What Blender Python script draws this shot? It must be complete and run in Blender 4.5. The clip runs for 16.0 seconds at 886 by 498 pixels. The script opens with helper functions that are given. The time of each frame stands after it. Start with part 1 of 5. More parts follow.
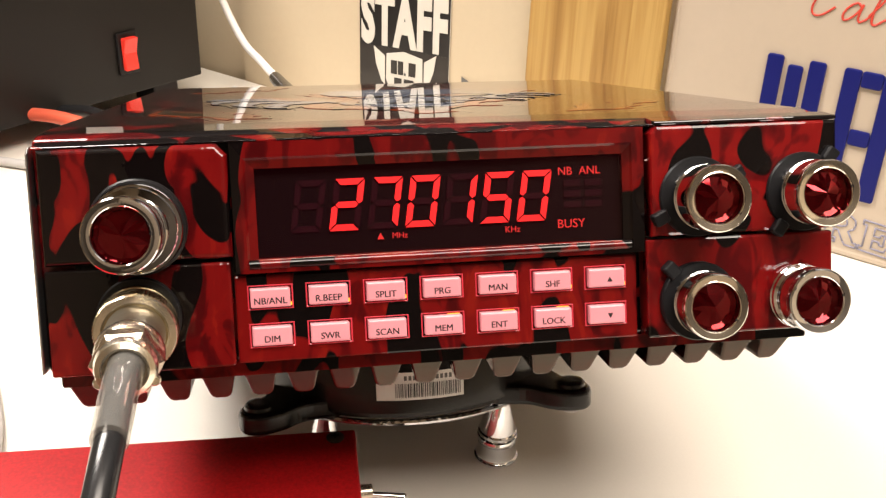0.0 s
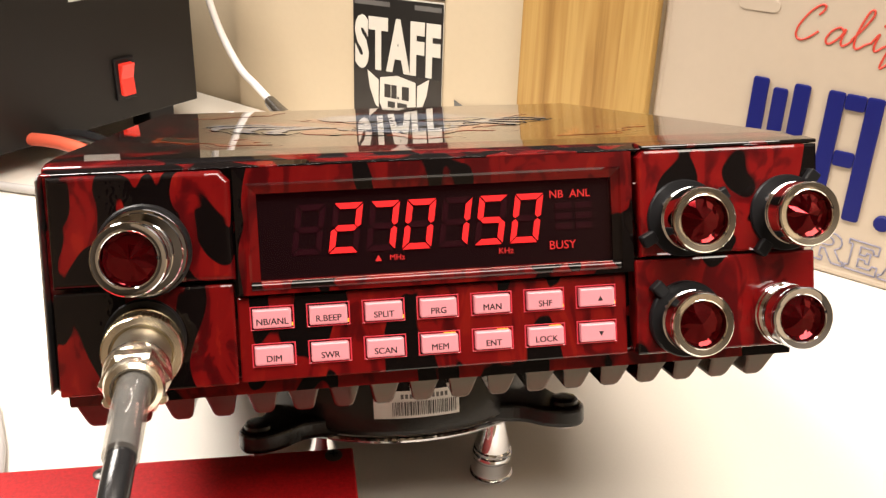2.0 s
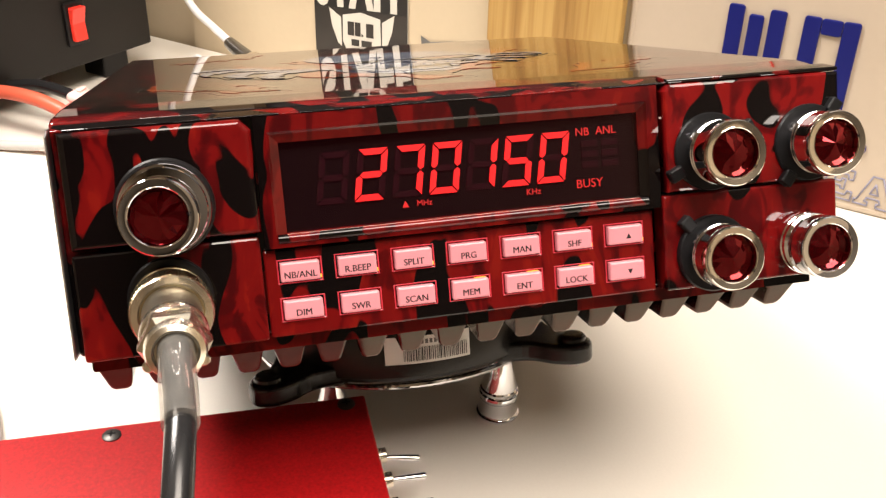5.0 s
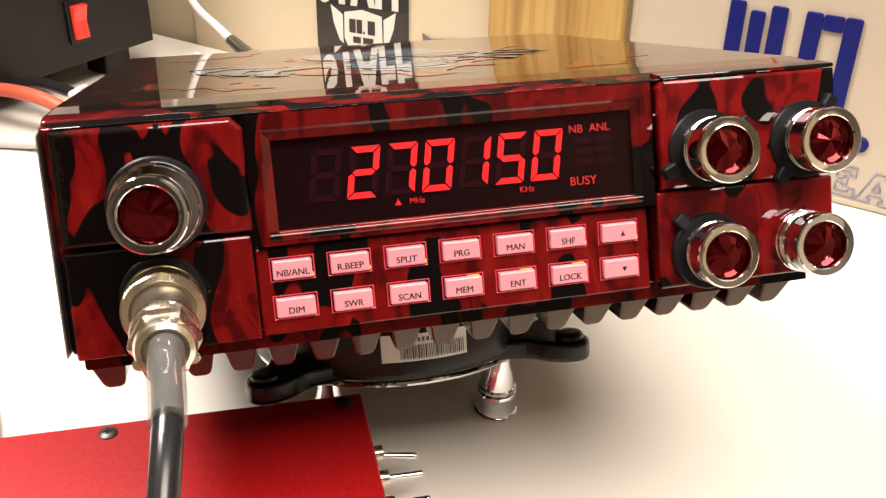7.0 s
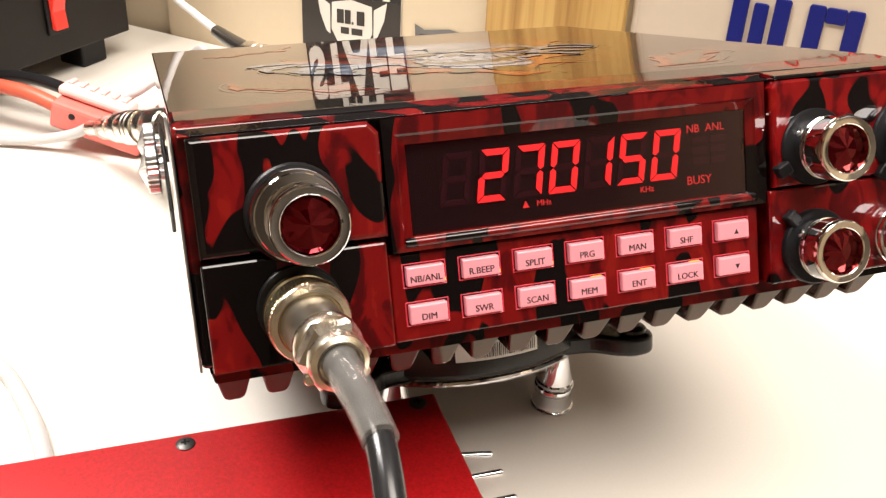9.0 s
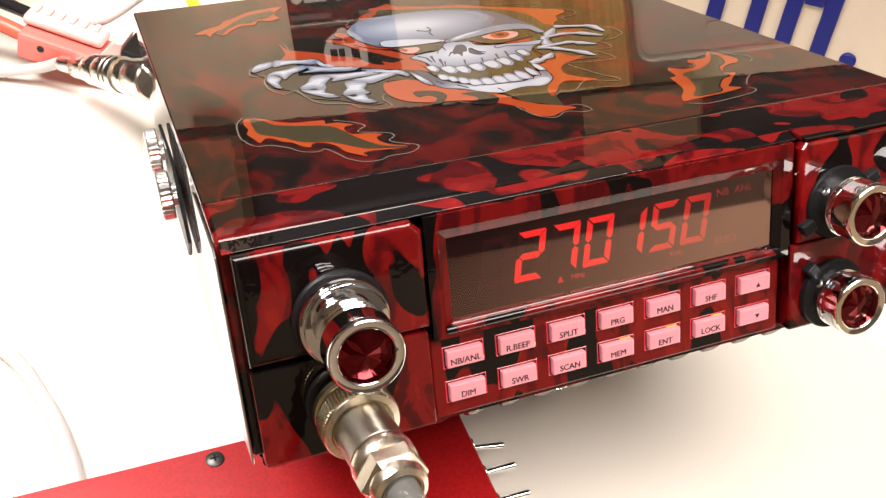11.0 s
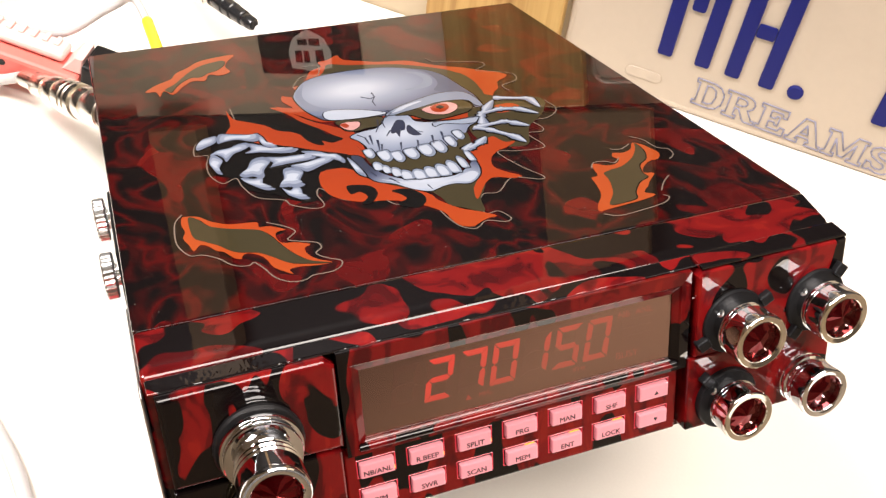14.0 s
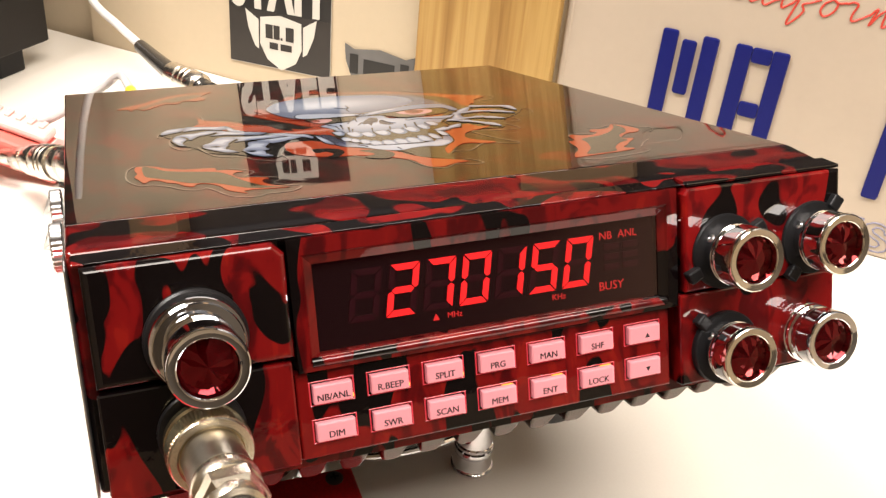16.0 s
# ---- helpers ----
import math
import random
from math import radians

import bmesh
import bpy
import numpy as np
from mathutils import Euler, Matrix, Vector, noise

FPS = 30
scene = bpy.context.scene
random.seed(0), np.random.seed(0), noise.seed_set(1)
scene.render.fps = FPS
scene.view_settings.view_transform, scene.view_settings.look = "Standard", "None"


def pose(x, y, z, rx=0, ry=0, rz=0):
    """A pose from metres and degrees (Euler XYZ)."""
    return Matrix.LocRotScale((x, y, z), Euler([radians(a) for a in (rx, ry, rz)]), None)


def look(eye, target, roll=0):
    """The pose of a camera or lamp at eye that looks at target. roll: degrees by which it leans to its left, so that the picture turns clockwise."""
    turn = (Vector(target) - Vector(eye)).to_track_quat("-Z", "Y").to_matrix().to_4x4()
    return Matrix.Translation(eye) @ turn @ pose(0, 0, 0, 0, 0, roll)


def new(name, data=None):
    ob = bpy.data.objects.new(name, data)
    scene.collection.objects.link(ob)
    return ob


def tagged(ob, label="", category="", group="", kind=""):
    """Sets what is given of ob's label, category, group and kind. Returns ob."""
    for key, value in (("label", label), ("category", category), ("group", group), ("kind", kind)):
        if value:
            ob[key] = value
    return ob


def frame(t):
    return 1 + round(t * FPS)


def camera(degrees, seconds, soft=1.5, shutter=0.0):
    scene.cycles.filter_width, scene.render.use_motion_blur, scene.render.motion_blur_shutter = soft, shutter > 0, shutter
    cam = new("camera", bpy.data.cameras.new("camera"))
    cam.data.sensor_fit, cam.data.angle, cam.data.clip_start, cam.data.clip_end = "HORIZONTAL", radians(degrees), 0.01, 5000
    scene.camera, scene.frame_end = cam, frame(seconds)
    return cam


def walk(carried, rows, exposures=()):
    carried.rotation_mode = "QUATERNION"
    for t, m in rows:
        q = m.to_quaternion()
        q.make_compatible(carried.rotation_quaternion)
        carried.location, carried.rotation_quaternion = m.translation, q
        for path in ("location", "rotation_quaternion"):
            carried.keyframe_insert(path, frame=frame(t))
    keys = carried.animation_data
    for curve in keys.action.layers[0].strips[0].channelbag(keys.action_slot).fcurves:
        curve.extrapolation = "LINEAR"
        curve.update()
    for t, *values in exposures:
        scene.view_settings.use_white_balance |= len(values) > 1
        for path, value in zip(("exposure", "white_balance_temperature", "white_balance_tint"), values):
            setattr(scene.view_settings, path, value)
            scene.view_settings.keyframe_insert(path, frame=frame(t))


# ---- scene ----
cam = camera(49.55, 16.0, soft=1.35)
PATH = [
    (0, (0.00958, -0.20404, 0.23385), (0.04508, 0.01539, 0.11943), 2.13),
    (0.5, (0.01778, -0.20353, 0.23250), (0.05002, 0.01735, 0.11993), 1.49),
    (1, (0.02339, -0.20526, 0.22722), (0.05474, 0.01765, 0.11845), 1.68),
    (1.5, (0.01820, -0.20611, 0.22944), (0.04951, 0.01820, 0.12360), 1.88),
    (2, (0.00760, -0.21100, 0.23780), (0.04519, 0.01050, 0.12815), 1.97),
    (2.5, (0.00433, -0.20919, 0.23675), (0.04546, 0.00876, 0.12139), 1.81),
    (3, (-0.00019, -0.20661, 0.23790), (0.04362, 0.00828, 0.11788), 1.61),
    (3.5, (-0.00638, -0.20330, 0.23371), (0.04195, 0.00907, 0.11097), 1.69),
    (4, (-0.01057, -0.19989, 0.23633), (0.04095, 0.01129, 0.11285), 1.67),
    (4.2, (-0.01327, -0.20009, 0.23603), (0.03845, 0.01106, 0.11258), 1.62),
    (6.5, (-0.01170, -0.20201, 0.23732), (0.03914, 0.00863, 0.11264), 1.39),
    (7, (-0.00958, -0.20131, 0.23632), (0.04022, 0.00970, 0.11184), 1.29),
    (7.5, (-0.00959, -0.20127, 0.23677), (0.03936, 0.00948, 0.11152), 1.02),
    (8, (-0.01081, -0.20245, 0.23518), (0.03862, 0.00801, 0.10963), 1.44),
    (8.5, (-0.02711, -0.20076, 0.23545), (0.02714, 0.00915, 0.11097), 1.53),
    (9, (-0.05932, -0.18396, 0.23748), (0.01112, 0.01949, 0.11042), 3.10),
    (9.2, (-0.07195, -0.17577, 0.24012), (0.00831, 0.02430, 0.11350), 3.73),
    (11.3, (-0.06953, -0.13174, 0.30081), (0.00244, 0.03268, 0.12678), 5.15),
    (11.5, (-0.06452, -0.12331, 0.30762), (0.00399, 0.03700, 0.12844), 5.45),
    (12, (-0.05328, -0.11256, 0.32482), (0.01227, 0.04001, 0.13793), 6.39),
    (12.5, (-0.04809, -0.11173, 0.34420), (0.02142, 0.03656, 0.15531), 7.60),
    (13, (-0.05143, -0.11490, 0.35071), (0.02079, 0.03423, 0.16352), 8.22),
    (13.5, (-0.05107, -0.11968, 0.34758), (0.02384, 0.03334, 0.16462), 8.33),
    (14, (-0.04912, -0.12466, 0.34158), (0.02597, 0.03212, 0.16190), 7.83),
    (14.5, (-0.04909, -0.12676, 0.33755), (0.02637, 0.03198, 0.15977), 7.54),
    (15, (-0.04976, -0.13385, 0.32136), (0.02563, 0.03183, 0.14999), 6.65),
    (15.5, (-0.04881, -0.14929, 0.29137), (0.02789, 0.03049, 0.13549), 5.82),
    (16, (-0.04689, -0.16580, 0.26632), (0.03692, 0.02851, 0.13322), 5.73),
]
walk(cam, [(t, look(eye, target, roll)) for t, eye, target, roll in PATH], exposures=[(0, 0.0, 6500, 10), (4, 0.0, 6500, 10), (7, 0.0, 6400, 10), (9, 0.0, 6250, 10), (12, 0.0, 6150, 11), (14.5, 0.0, 6150, 11), (16, 0.0, 6350, 10)])

# ---- light ----
world = bpy.data.worlds.new("room_dim")
world.use_nodes = True
world.node_tree.nodes["Background"].inputs[0].default_value = (1.0, 0.90, 0.80, 1)
world.node_tree.nodes["Background"].inputs[1].default_value = 0.10
scene.world = world


def area_lamp(name, at, target, size, watts, colour):
    data = bpy.data.lights.new(name, "AREA")
    data.shape, data.size, data.size_y, data.energy, data.color = "RECTANGLE", size[0], size[1], watts, colour
    lamp = new(name, data)
    lamp.matrix_world = look(at, target)
    return lamp


area_lamp("desk_lamp_light", (-0.40, 0.30, 0.85), (0.02, 0.05, 0.0), (0.36, 0.36), 16.5, (1.0, 0.92, 0.84))
area_lamp("ceiling_light_glow", (0.38, -0.72, 1.62), (0.38, -0.70, 0.0), (1.15, 0.95), 63.0, (1.0, 0.885, 0.77))


# ---- materials ----
def material(name, base, rough=0.4, metal=0.0, coat=0.0, coat_rough=0.03, grain=0.12, grain_scale=60.0, stain=0.1, stain_scale=6.0, bump=0.0, bump_scale=300.0, emit=None, emit_strength=0.0, spec=0.5):
    m = bpy.data.materials.new(name)
    m.use_nodes = True
    nt = m.node_tree
    p = nt.nodes["Principled BSDF"]
    p.inputs["Roughness"].default_value = rough
    p.inputs["Metallic"].default_value = metal
    p.inputs["Coat Weight"].default_value = coat
    p.inputs["Coat Roughness"].default_value = coat_rough
    p.inputs["Specular IOR Level"].default_value = spec
    p.inputs["Base Color"].default_value = (*base, 1)
    co = nt.nodes.new("ShaderNodeTexCoord")
    if grain or stain:
        fine, broad = nt.nodes.new("ShaderNodeTexNoise"), nt.nodes.new("ShaderNodeTexNoise")
        fine.inputs["Scale"].default_value, broad.inputs["Scale"].default_value = grain_scale, stain_scale
        fine.inputs["Detail"].default_value = 4
        broad.inputs["Detail"].default_value = 3
        add = nt.nodes.new("ShaderNodeMath")
        add.operation = "MULTIPLY_ADD"
        add.inputs[1].default_value, add.inputs[2].default_value = grain * 2, 1.0 - grain - stain
        mul = nt.nodes.new("ShaderNodeMath")
        mul.operation = "MULTIPLY_ADD"
        mul.inputs[1].default_value = stain * 2
        mix = nt.nodes.new("ShaderNodeVectorMath")
        mix.operation = "SCALE"
        mix.inputs[0].default_value = base
        for tex in (fine, broad):
            nt.links.new(co.outputs["Object"], tex.inputs["Vector"])
        nt.links.new(fine.outputs["Fac"], add.inputs[0])
        nt.links.new(broad.outputs["Fac"], mul.inputs[0])
        nt.links.new(add.outputs[0], mul.inputs[2])
        nt.links.new(mul.outputs[0], mix.inputs["Scale"])
        nt.links.new(mix.outputs["Vector"], p.inputs["Base Color"])
    if bump:
        tex, bn = nt.nodes.new("ShaderNodeTexNoise"), nt.nodes.new("ShaderNodeBump")
        tex.inputs["Scale"].default_value = bump_scale
        tex.inputs["Detail"].default_value = 3
        bn.inputs["Strength"].default_value, bn.inputs["Distance"].default_value = bump, 0.0004
        nt.links.new(co.outputs["Object"], tex.inputs["Vector"])
        nt.links.new(tex.outputs["Fac"], bn.inputs["Height"])
        nt.links.new(bn.outputs["Normal"], p.inputs["Normal"])
    if emit:
        p.inputs["Emission Color"].default_value = (*emit, 1)
        p.inputs["Emission Strength"].default_value = emit_strength
    return m


def ramp_node(nt, stops):
    r = nt.nodes.new("ShaderNodeValToRGB")
    while len(r.color_ramp.elements) < len(stops):
        r.color_ramp.elements.new(0.5)
    for e, (pos, col) in zip(r.color_ramp.elements, stops):
        e.position, e.color = pos, (*col, 1)
    return r


def flame_wrap(name, stretch, scale, black_at, filament, depth, shift=(0, 0, 0), coat_ior=1.52, ripple=0.14):
    """Lacquered red and black flame print: broad black blotches, tongues of two reds, thin light strokes."""
    m = bpy.data.materials.new(name)
    m.use_nodes = True
    nt = m.node_tree
    p = nt.nodes["Principled BSDF"]
    p.inputs["Roughness"].default_value = 0.35
    p.inputs["Coat Weight"].default_value = 1.0
    p.inputs["Coat Roughness"].default_value = 0.015
    p.inputs["Coat IOR"].default_value = coat_ior
    p.inputs["Specular IOR Level"].default_value = 0.03
    co, mp = nt.nodes.new("ShaderNodeTexCoord"), nt.nodes.new("ShaderNodeMapping")
    mp.inputs["Scale"].default_value = stretch
    mp.inputs["Location"].default_value = shift
    nt.links.new(co.outputs["Object"], mp.inputs["Vector"])

    def noise_tex(s, detail, distort):
        n = nt.nodes.new("ShaderNodeTexNoise")
        n.inputs["Scale"].default_value, n.inputs["Detail"].default_value, n.inputs["Distortion"].default_value = s, detail, distort
        nt.links.new(mp.outputs["Vector"], n.inputs["Vector"])
        return n

    blot, tongue, stroke = noise_tex(scale, 1.2, 0.9), noise_tex(scale * 1.6, 2.5, 1.4), noise_tex(scale * 1.15, 2.2, 1.3)
    reds = ramp_node(nt, [(0.36, (0.13 * depth, 0.003 * depth, 0.005 * depth)), (0.44, (0.22 * depth, 0.005 * depth, 0.007 * depth)), (0.475, (0.34 * depth, 0.008 * depth, 0.009 * depth)), (0.60, (0.37 * depth, 0.010 * depth, 0.010 * depth)), (0.66, (0.47 * depth, 0.018 * depth, 0.012 * depth))])
    nt.links.new(tongue.outputs["Fac"], reds.inputs["Fac"])
    mask = ramp_node(nt, [(black_at, (0, 0, 0)), (black_at + 0.014, (1, 1, 1))])
    nt.links.new(blot.outputs["Fac"], mask.inputs["Fac"])
    mix = nt.nodes.new("ShaderNodeMix")
    mix.data_type = "RGBA"
    mix.inputs["A"].default_value = (0.0024, 0.0012, 0.0014, 1)
    nt.links.new(mask.outputs["Color"], mix.inputs["Factor"])
    nt.links.new(reds.outputs["Color"], mix.inputs["B"])
    last = mix.outputs["Result"]
    if filament:
        # thin smoky red lines over the black
        ab = nt.nodes.new("ShaderNodeMath")
        ab.operation = "SUBTRACT"
        ab.inputs[1].default_value = 0.5
        av = nt.nodes.new("ShaderNodeMath")
        av.operation = "ABSOLUTE"
        nt.links.new(stroke.outputs["Fac"], ab.inputs[0])
        nt.links.new(ab.outputs[0], av.inputs[0])
        line = ramp_node(nt, [(0.0, (0.85, 0.85, 0.85)), (0.035, (0.35, 0.35, 0.35)), (0.10, (0, 0, 0))])
        nt.links.new(av.outputs[0], line.inputs["Fac"])
        over = nt.nodes.new("ShaderNodeMix")
        over.data_type = "RGBA"
        over.inputs["B"].default_value = (0.30 * depth, 0.008 * depth, 0.008 * depth, 1)
        nt.links.new(line.outputs["Color"], over.inputs["Factor"])
        nt.links.new(last, over.inputs["A"])
        last = over.outputs["Result"]
    if filament:
        # specks of dust on the flat lid
        dust, over = noise_tex(1500, 1.0, 0.0), nt.nodes.new("ShaderNodeMix")
        over.data_type = "RGBA"
        over.inputs["B"].default_value = (0.30, 0.27, 0.24, 1)
        speck = ramp_node(nt, [(0.785, (0, 0, 0)), (0.80, (0.5, 0.5, 0.5))])
        nt.links.new(dust.outputs["Fac"], speck.inputs["Fac"])
        nt.links.new(speck.outputs["Color"], over.inputs["Factor"])
        nt.links.new(last, over.inputs["A"])
        last = over.outputs["Result"]
    nt.links.new(last, p.inputs["Base Color"])
    # faint ripple of the dipped film
    tex, bn = nt.nodes.new("ShaderNodeTexNoise"), nt.nodes.new("ShaderNodeBump")
    tex.inputs["Scale"].default_value = 70
    tex.inputs["Detail"].default_value = 4
    bn.inputs["Strength"].default_value, bn.inputs["Distance"].default_value = ripple, 0.0005
    nt.links.new(co.outputs["Object"], tex.inputs["Vector"])
    nt.links.new(tex.outputs["Fac"], bn.inputs["Height"])
    nt.links.new(bn.outputs["Normal"], p.inputs["Coat Normal"])
    return m


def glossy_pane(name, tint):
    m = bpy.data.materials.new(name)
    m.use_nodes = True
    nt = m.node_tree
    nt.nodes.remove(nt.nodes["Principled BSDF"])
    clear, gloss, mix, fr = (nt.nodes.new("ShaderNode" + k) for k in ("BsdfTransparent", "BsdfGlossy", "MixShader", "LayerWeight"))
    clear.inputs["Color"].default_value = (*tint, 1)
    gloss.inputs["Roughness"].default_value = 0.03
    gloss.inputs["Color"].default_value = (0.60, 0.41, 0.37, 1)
    # hand-set veil: reddish gloss that grows off axis and hides the digits
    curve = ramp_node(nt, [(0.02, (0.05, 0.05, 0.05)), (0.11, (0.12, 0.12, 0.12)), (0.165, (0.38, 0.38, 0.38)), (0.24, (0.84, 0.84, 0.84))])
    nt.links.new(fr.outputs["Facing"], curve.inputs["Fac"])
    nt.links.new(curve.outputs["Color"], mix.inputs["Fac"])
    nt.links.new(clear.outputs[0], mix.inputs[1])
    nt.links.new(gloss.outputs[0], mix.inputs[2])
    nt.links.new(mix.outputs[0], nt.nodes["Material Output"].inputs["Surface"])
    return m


def sleeve_material(name):
    """Clear shrunk tubing: mostly see-through, a little milky, with a glossy skin."""
    m = material(name, (0.34, 0.33, 0.31), 0.08, grain=0.2, grain_scale=260, stain=0.35, stain_scale=110, coat=1.0, coat_rough=0.06, bump=0.25, bump_scale=160)
    nt = m.node_tree
    clear, mix = nt.nodes.new("ShaderNodeBsdfTransparent"), nt.nodes.new("ShaderNodeMixShader")
    clear.inputs["Color"].default_value = (0.85, 0.83, 0.80, 1)
    mix.inputs["Fac"].default_value = 0.30
    nt.links.new(clear.outputs[0], mix.inputs[1])
    nt.links.new(nt.nodes["Principled BSDF"].outputs[0], mix.inputs[2])
    nt.links.new(mix.outputs[0], nt.nodes["Material Output"].inputs["Surface"])
    return m


def wood_material(name):
    m = material(name, (0.55, 0.34, 0.11), rough=0.45, grain=0.0, stain=0.0, bump=0.15, bump_scale=120)
    nt = m.node_tree
    p = nt.nodes["Principled BSDF"]
    co, mp, wave = nt.nodes.new("ShaderNodeTexCoord"), nt.nodes.new("ShaderNodeMapping"), nt.nodes.new("ShaderNodeTexNoise")
    mp.inputs["Scale"].default_value = (170, 60, 5)
    wave.inputs["Scale"].default_value, wave.inputs["Detail"].default_value, wave.inputs["Distortion"].default_value = 1.0, 4, 0.6
    nt.links.new(co.outputs["Object"], mp.inputs["Vector"])
    nt.links.new(mp.outputs["Vector"], wave.inputs["Vector"])
    r = ramp_node(nt, [(0.25, (0.235, 0.12, 0.028)), (0.45, (0.355, 0.205, 0.057)), (0.62, (0.435, 0.275, 0.087)), (0.8, (0.31, 0.17, 0.041))])
    nt.links.new(wave.outputs["Fac"], r.inputs["Fac"])
    nt.links.new(r.outputs["Color"], p.inputs["Base Color"])
    return m


M_FRONT = flame_wrap("flame_lacquer_front", (1.0, 1.0, 0.40), 66, 0.470, False, 0.35, coat_ior=1.42)
M_LEFT = flame_wrap("flame_lacquer_left", (1.0, 1.0, 0.42), 80, 0.478, False, 0.34, (0.17, 0.4, 0.31), 1.46, 0.30)
M_BEZEL = flame_wrap("flame_lacquer_bezel", (1.0, 1.0, 0.5), 60, 0.43, False, 0.30, (0.52, 0.2, 0.11), 1.42)
M_CAP = flame_wrap("flame_lacquer_cap", (0.8, 1.0, 1.0), 52, 0.50, False, 0.29, (0.306, 0.12, 0.05), ripple=0.06)
M_BROW = flame_wrap("flame_lacquer_brow", (0.8, 1.0, 1.0), 52, 0.50, False, 0.38, (0.33, 0.12, 0.05), ripple=1.0)
M_FRONTB = flame_wrap("flame_lacquer_side", (1.0, 1.0, 0.6), 54, 0.445, False, 0.44, (0.21, 0.3, 0.7), 1.42)
M_TOP = flame_wrap("flame_lacquer_top", (1.0, 0.8, 1.0), 40, 0.585, True, 0.165, ripple=0.045)
M_FIN = flame_wrap("flame_lacquer_fin", (1.0, 1.0, 0.5), 58, 0.53, False, 0.11, (0.4, 0.2, 0.1), 1.6)
FIN_SHADER = M_FIN.node_tree.nodes["Principled BSDF"]
FIN_SHADER.inputs["Coat Weight"].default_value = 0.0
FIN_SHADER.inputs["Roughness"].default_value = 0.10
FIN_SHADER.inputs["Specular IOR Level"].default_value = 0.45
FIN_SHADER.inputs["Specular Tint"].default_value = (0.66, 0.54, 0.24, 1)
M_DESK = material("white_laminate", (0.80, 0.76, 0.69), 0.38, grain=0.03, grain_scale=900, stain=0.04, stain_scale=5, bump=0.05, bump_scale=1500)
M_WALL = material("cream_wall_paint", (0.495, 0.405, 0.28), 0.75, grain=0.03, grain_scale=200, stain=0.05, stain_scale=3, bump=0.2, bump_scale=500)
M_DARKWALL = material("dark_upper_panel", (0.009, 0.007, 0.006), 0.6, grain=0.1, stain=0.15)
M_LOWER = material("cream_lower_wall_paint", (0.50, 0.41, 0.30), 0.7, grain=0.03, grain_scale=200, stain=0.05, stain_scale=3)
# wall paint darkened by colour, to keep reflections in lacquer and display low
M_ROOM = material("darkened_room_paint", (0.085, 0.068, 0.05), 0.8, grain=0.03, grain_scale=200, stain=0.05, stain_scale=3)
M_BEHIND = material("pale_brown_wall_paint", (0.42, 0.34, 0.25), 0.8, grain=0.03, grain_scale=200, stain=0.05, stain_scale=3)
M_CEIL = material("ceiling_paint", (0.76, 0.69, 0.57), 0.8, grain=0.03, stain=0.05)
M_FLOOR = material("floor_carpet", (0.22, 0.165, 0.105), 0.9, grain=0.2, grain_scale=400)
M_WOOD = wood_material("pine_wood")
# darker copy of the pine: shade on the upper wall put into the colour
M_POST = material("shaded_pine", (0.20, 0.125, 0.06), 0.5, grain=0.15, grain_scale=150, stain=0.15, stain_scale=12)
M_CHROME = material("chrome", (0.80, 0.81, 0.84), 0.05, 1.0, grain=0.03, stain=0.05, stain_scale=30)
M_NICKEL = material("worn_nickel", (0.76, 0.70, 0.58), 0.26, 1.0, grain=0.12, grain_scale=350, stain=0.14, stain_scale=60, bump=0.1, bump_scale=700)
M_BRASSY = material("yellowed_nickel", (0.58, 0.49, 0.31), 0.27, 1.0, grain=0.12, grain_scale=350, stain=0.16, stain_scale=60, bump=0.1, bump_scale=700)
M_ADAPTER = material("bright_nickel", (0.90, 0.85, 0.76), 0.24, 1.0, grain=0.08, grain_scale=300, stain=0.12, stain_scale=60)
M_WORN = material("dull_worn_metal", (0.40, 0.37, 0.31), 0.34, 1.0, grain=0.2, grain_scale=300, stain=0.25, stain_scale=80, bump=0.15, bump_scale=500)
# pale paint for the knobs' glints in the glossy panel
M_GLINT = material("glint_paint", (0.34, 0.24, 0.24), 0.5, grain=0.2, stain=0.2)
# chrome with the reflected cream of the room put into its colour
M_RING = material("tan_tinted_chrome", (0.74, 0.70, 0.63), 0.09, 1.0, grain=0.1, grain_scale=400, stain=0.12, stain_scale=80)
M_DARKSTEEL = material("dark_steel", (0.10, 0.095, 0.09), 0.4, 0.8, grain=0.2, stain=0.2)
M_STEEL = material("bright_steel", (0.80, 0.79, 0.78), 0.28, 1.0, grain=0.08, grain_scale=300, stain=0.08, stain_scale=40)
M_GEM = material("red_glass_gem", (0.13, 0.0007, 0.004), 0.05, 0.9, coat=0.3, coat_rough=0.01, grain=0.1, stain=0.2, stain_scale=120)
M_BLACKP = material("black_plastic", (0.008, 0.0075, 0.008), 0.38, spec=0.25, grain=0.15, grain_scale=500, stain=0.15, stain_scale=40, bump=0.1, bump_scale=900)
M_FANBLACK = material("moulded_black_plastic", (0.007, 0.0065, 0.007), 0.24, spec=0.4, grain=0.15, grain_scale=500, stain=0.2, stain_scale=40, bump=0.08, bump_scale=700)
M_RUBBER = material("grey_black_rubber", (0.007, 0.007, 0.008), 0.42, spec=0.18, grain=0.2, grain_scale=600, stain=0.15, stain_scale=60, bump=0.15, bump_scale=900)
M_PSU = material("textured_black_enamel", (0.0095, 0.0078, 0.0068), 0.45, spec=0.25, grain=0.2, grain_scale=900, stain=0.2, stain_scale=12, bump=0.35, bump_scale=1400)
M_REDBOX = material("red_powder_coat", (0.36, 0.006, 0.008), 0.36, coat=0.5, coat_rough=0.2, grain=0.6, grain_scale=1100, stain=0.05, stain_scale=25, bump=0.2, bump_scale=2600)
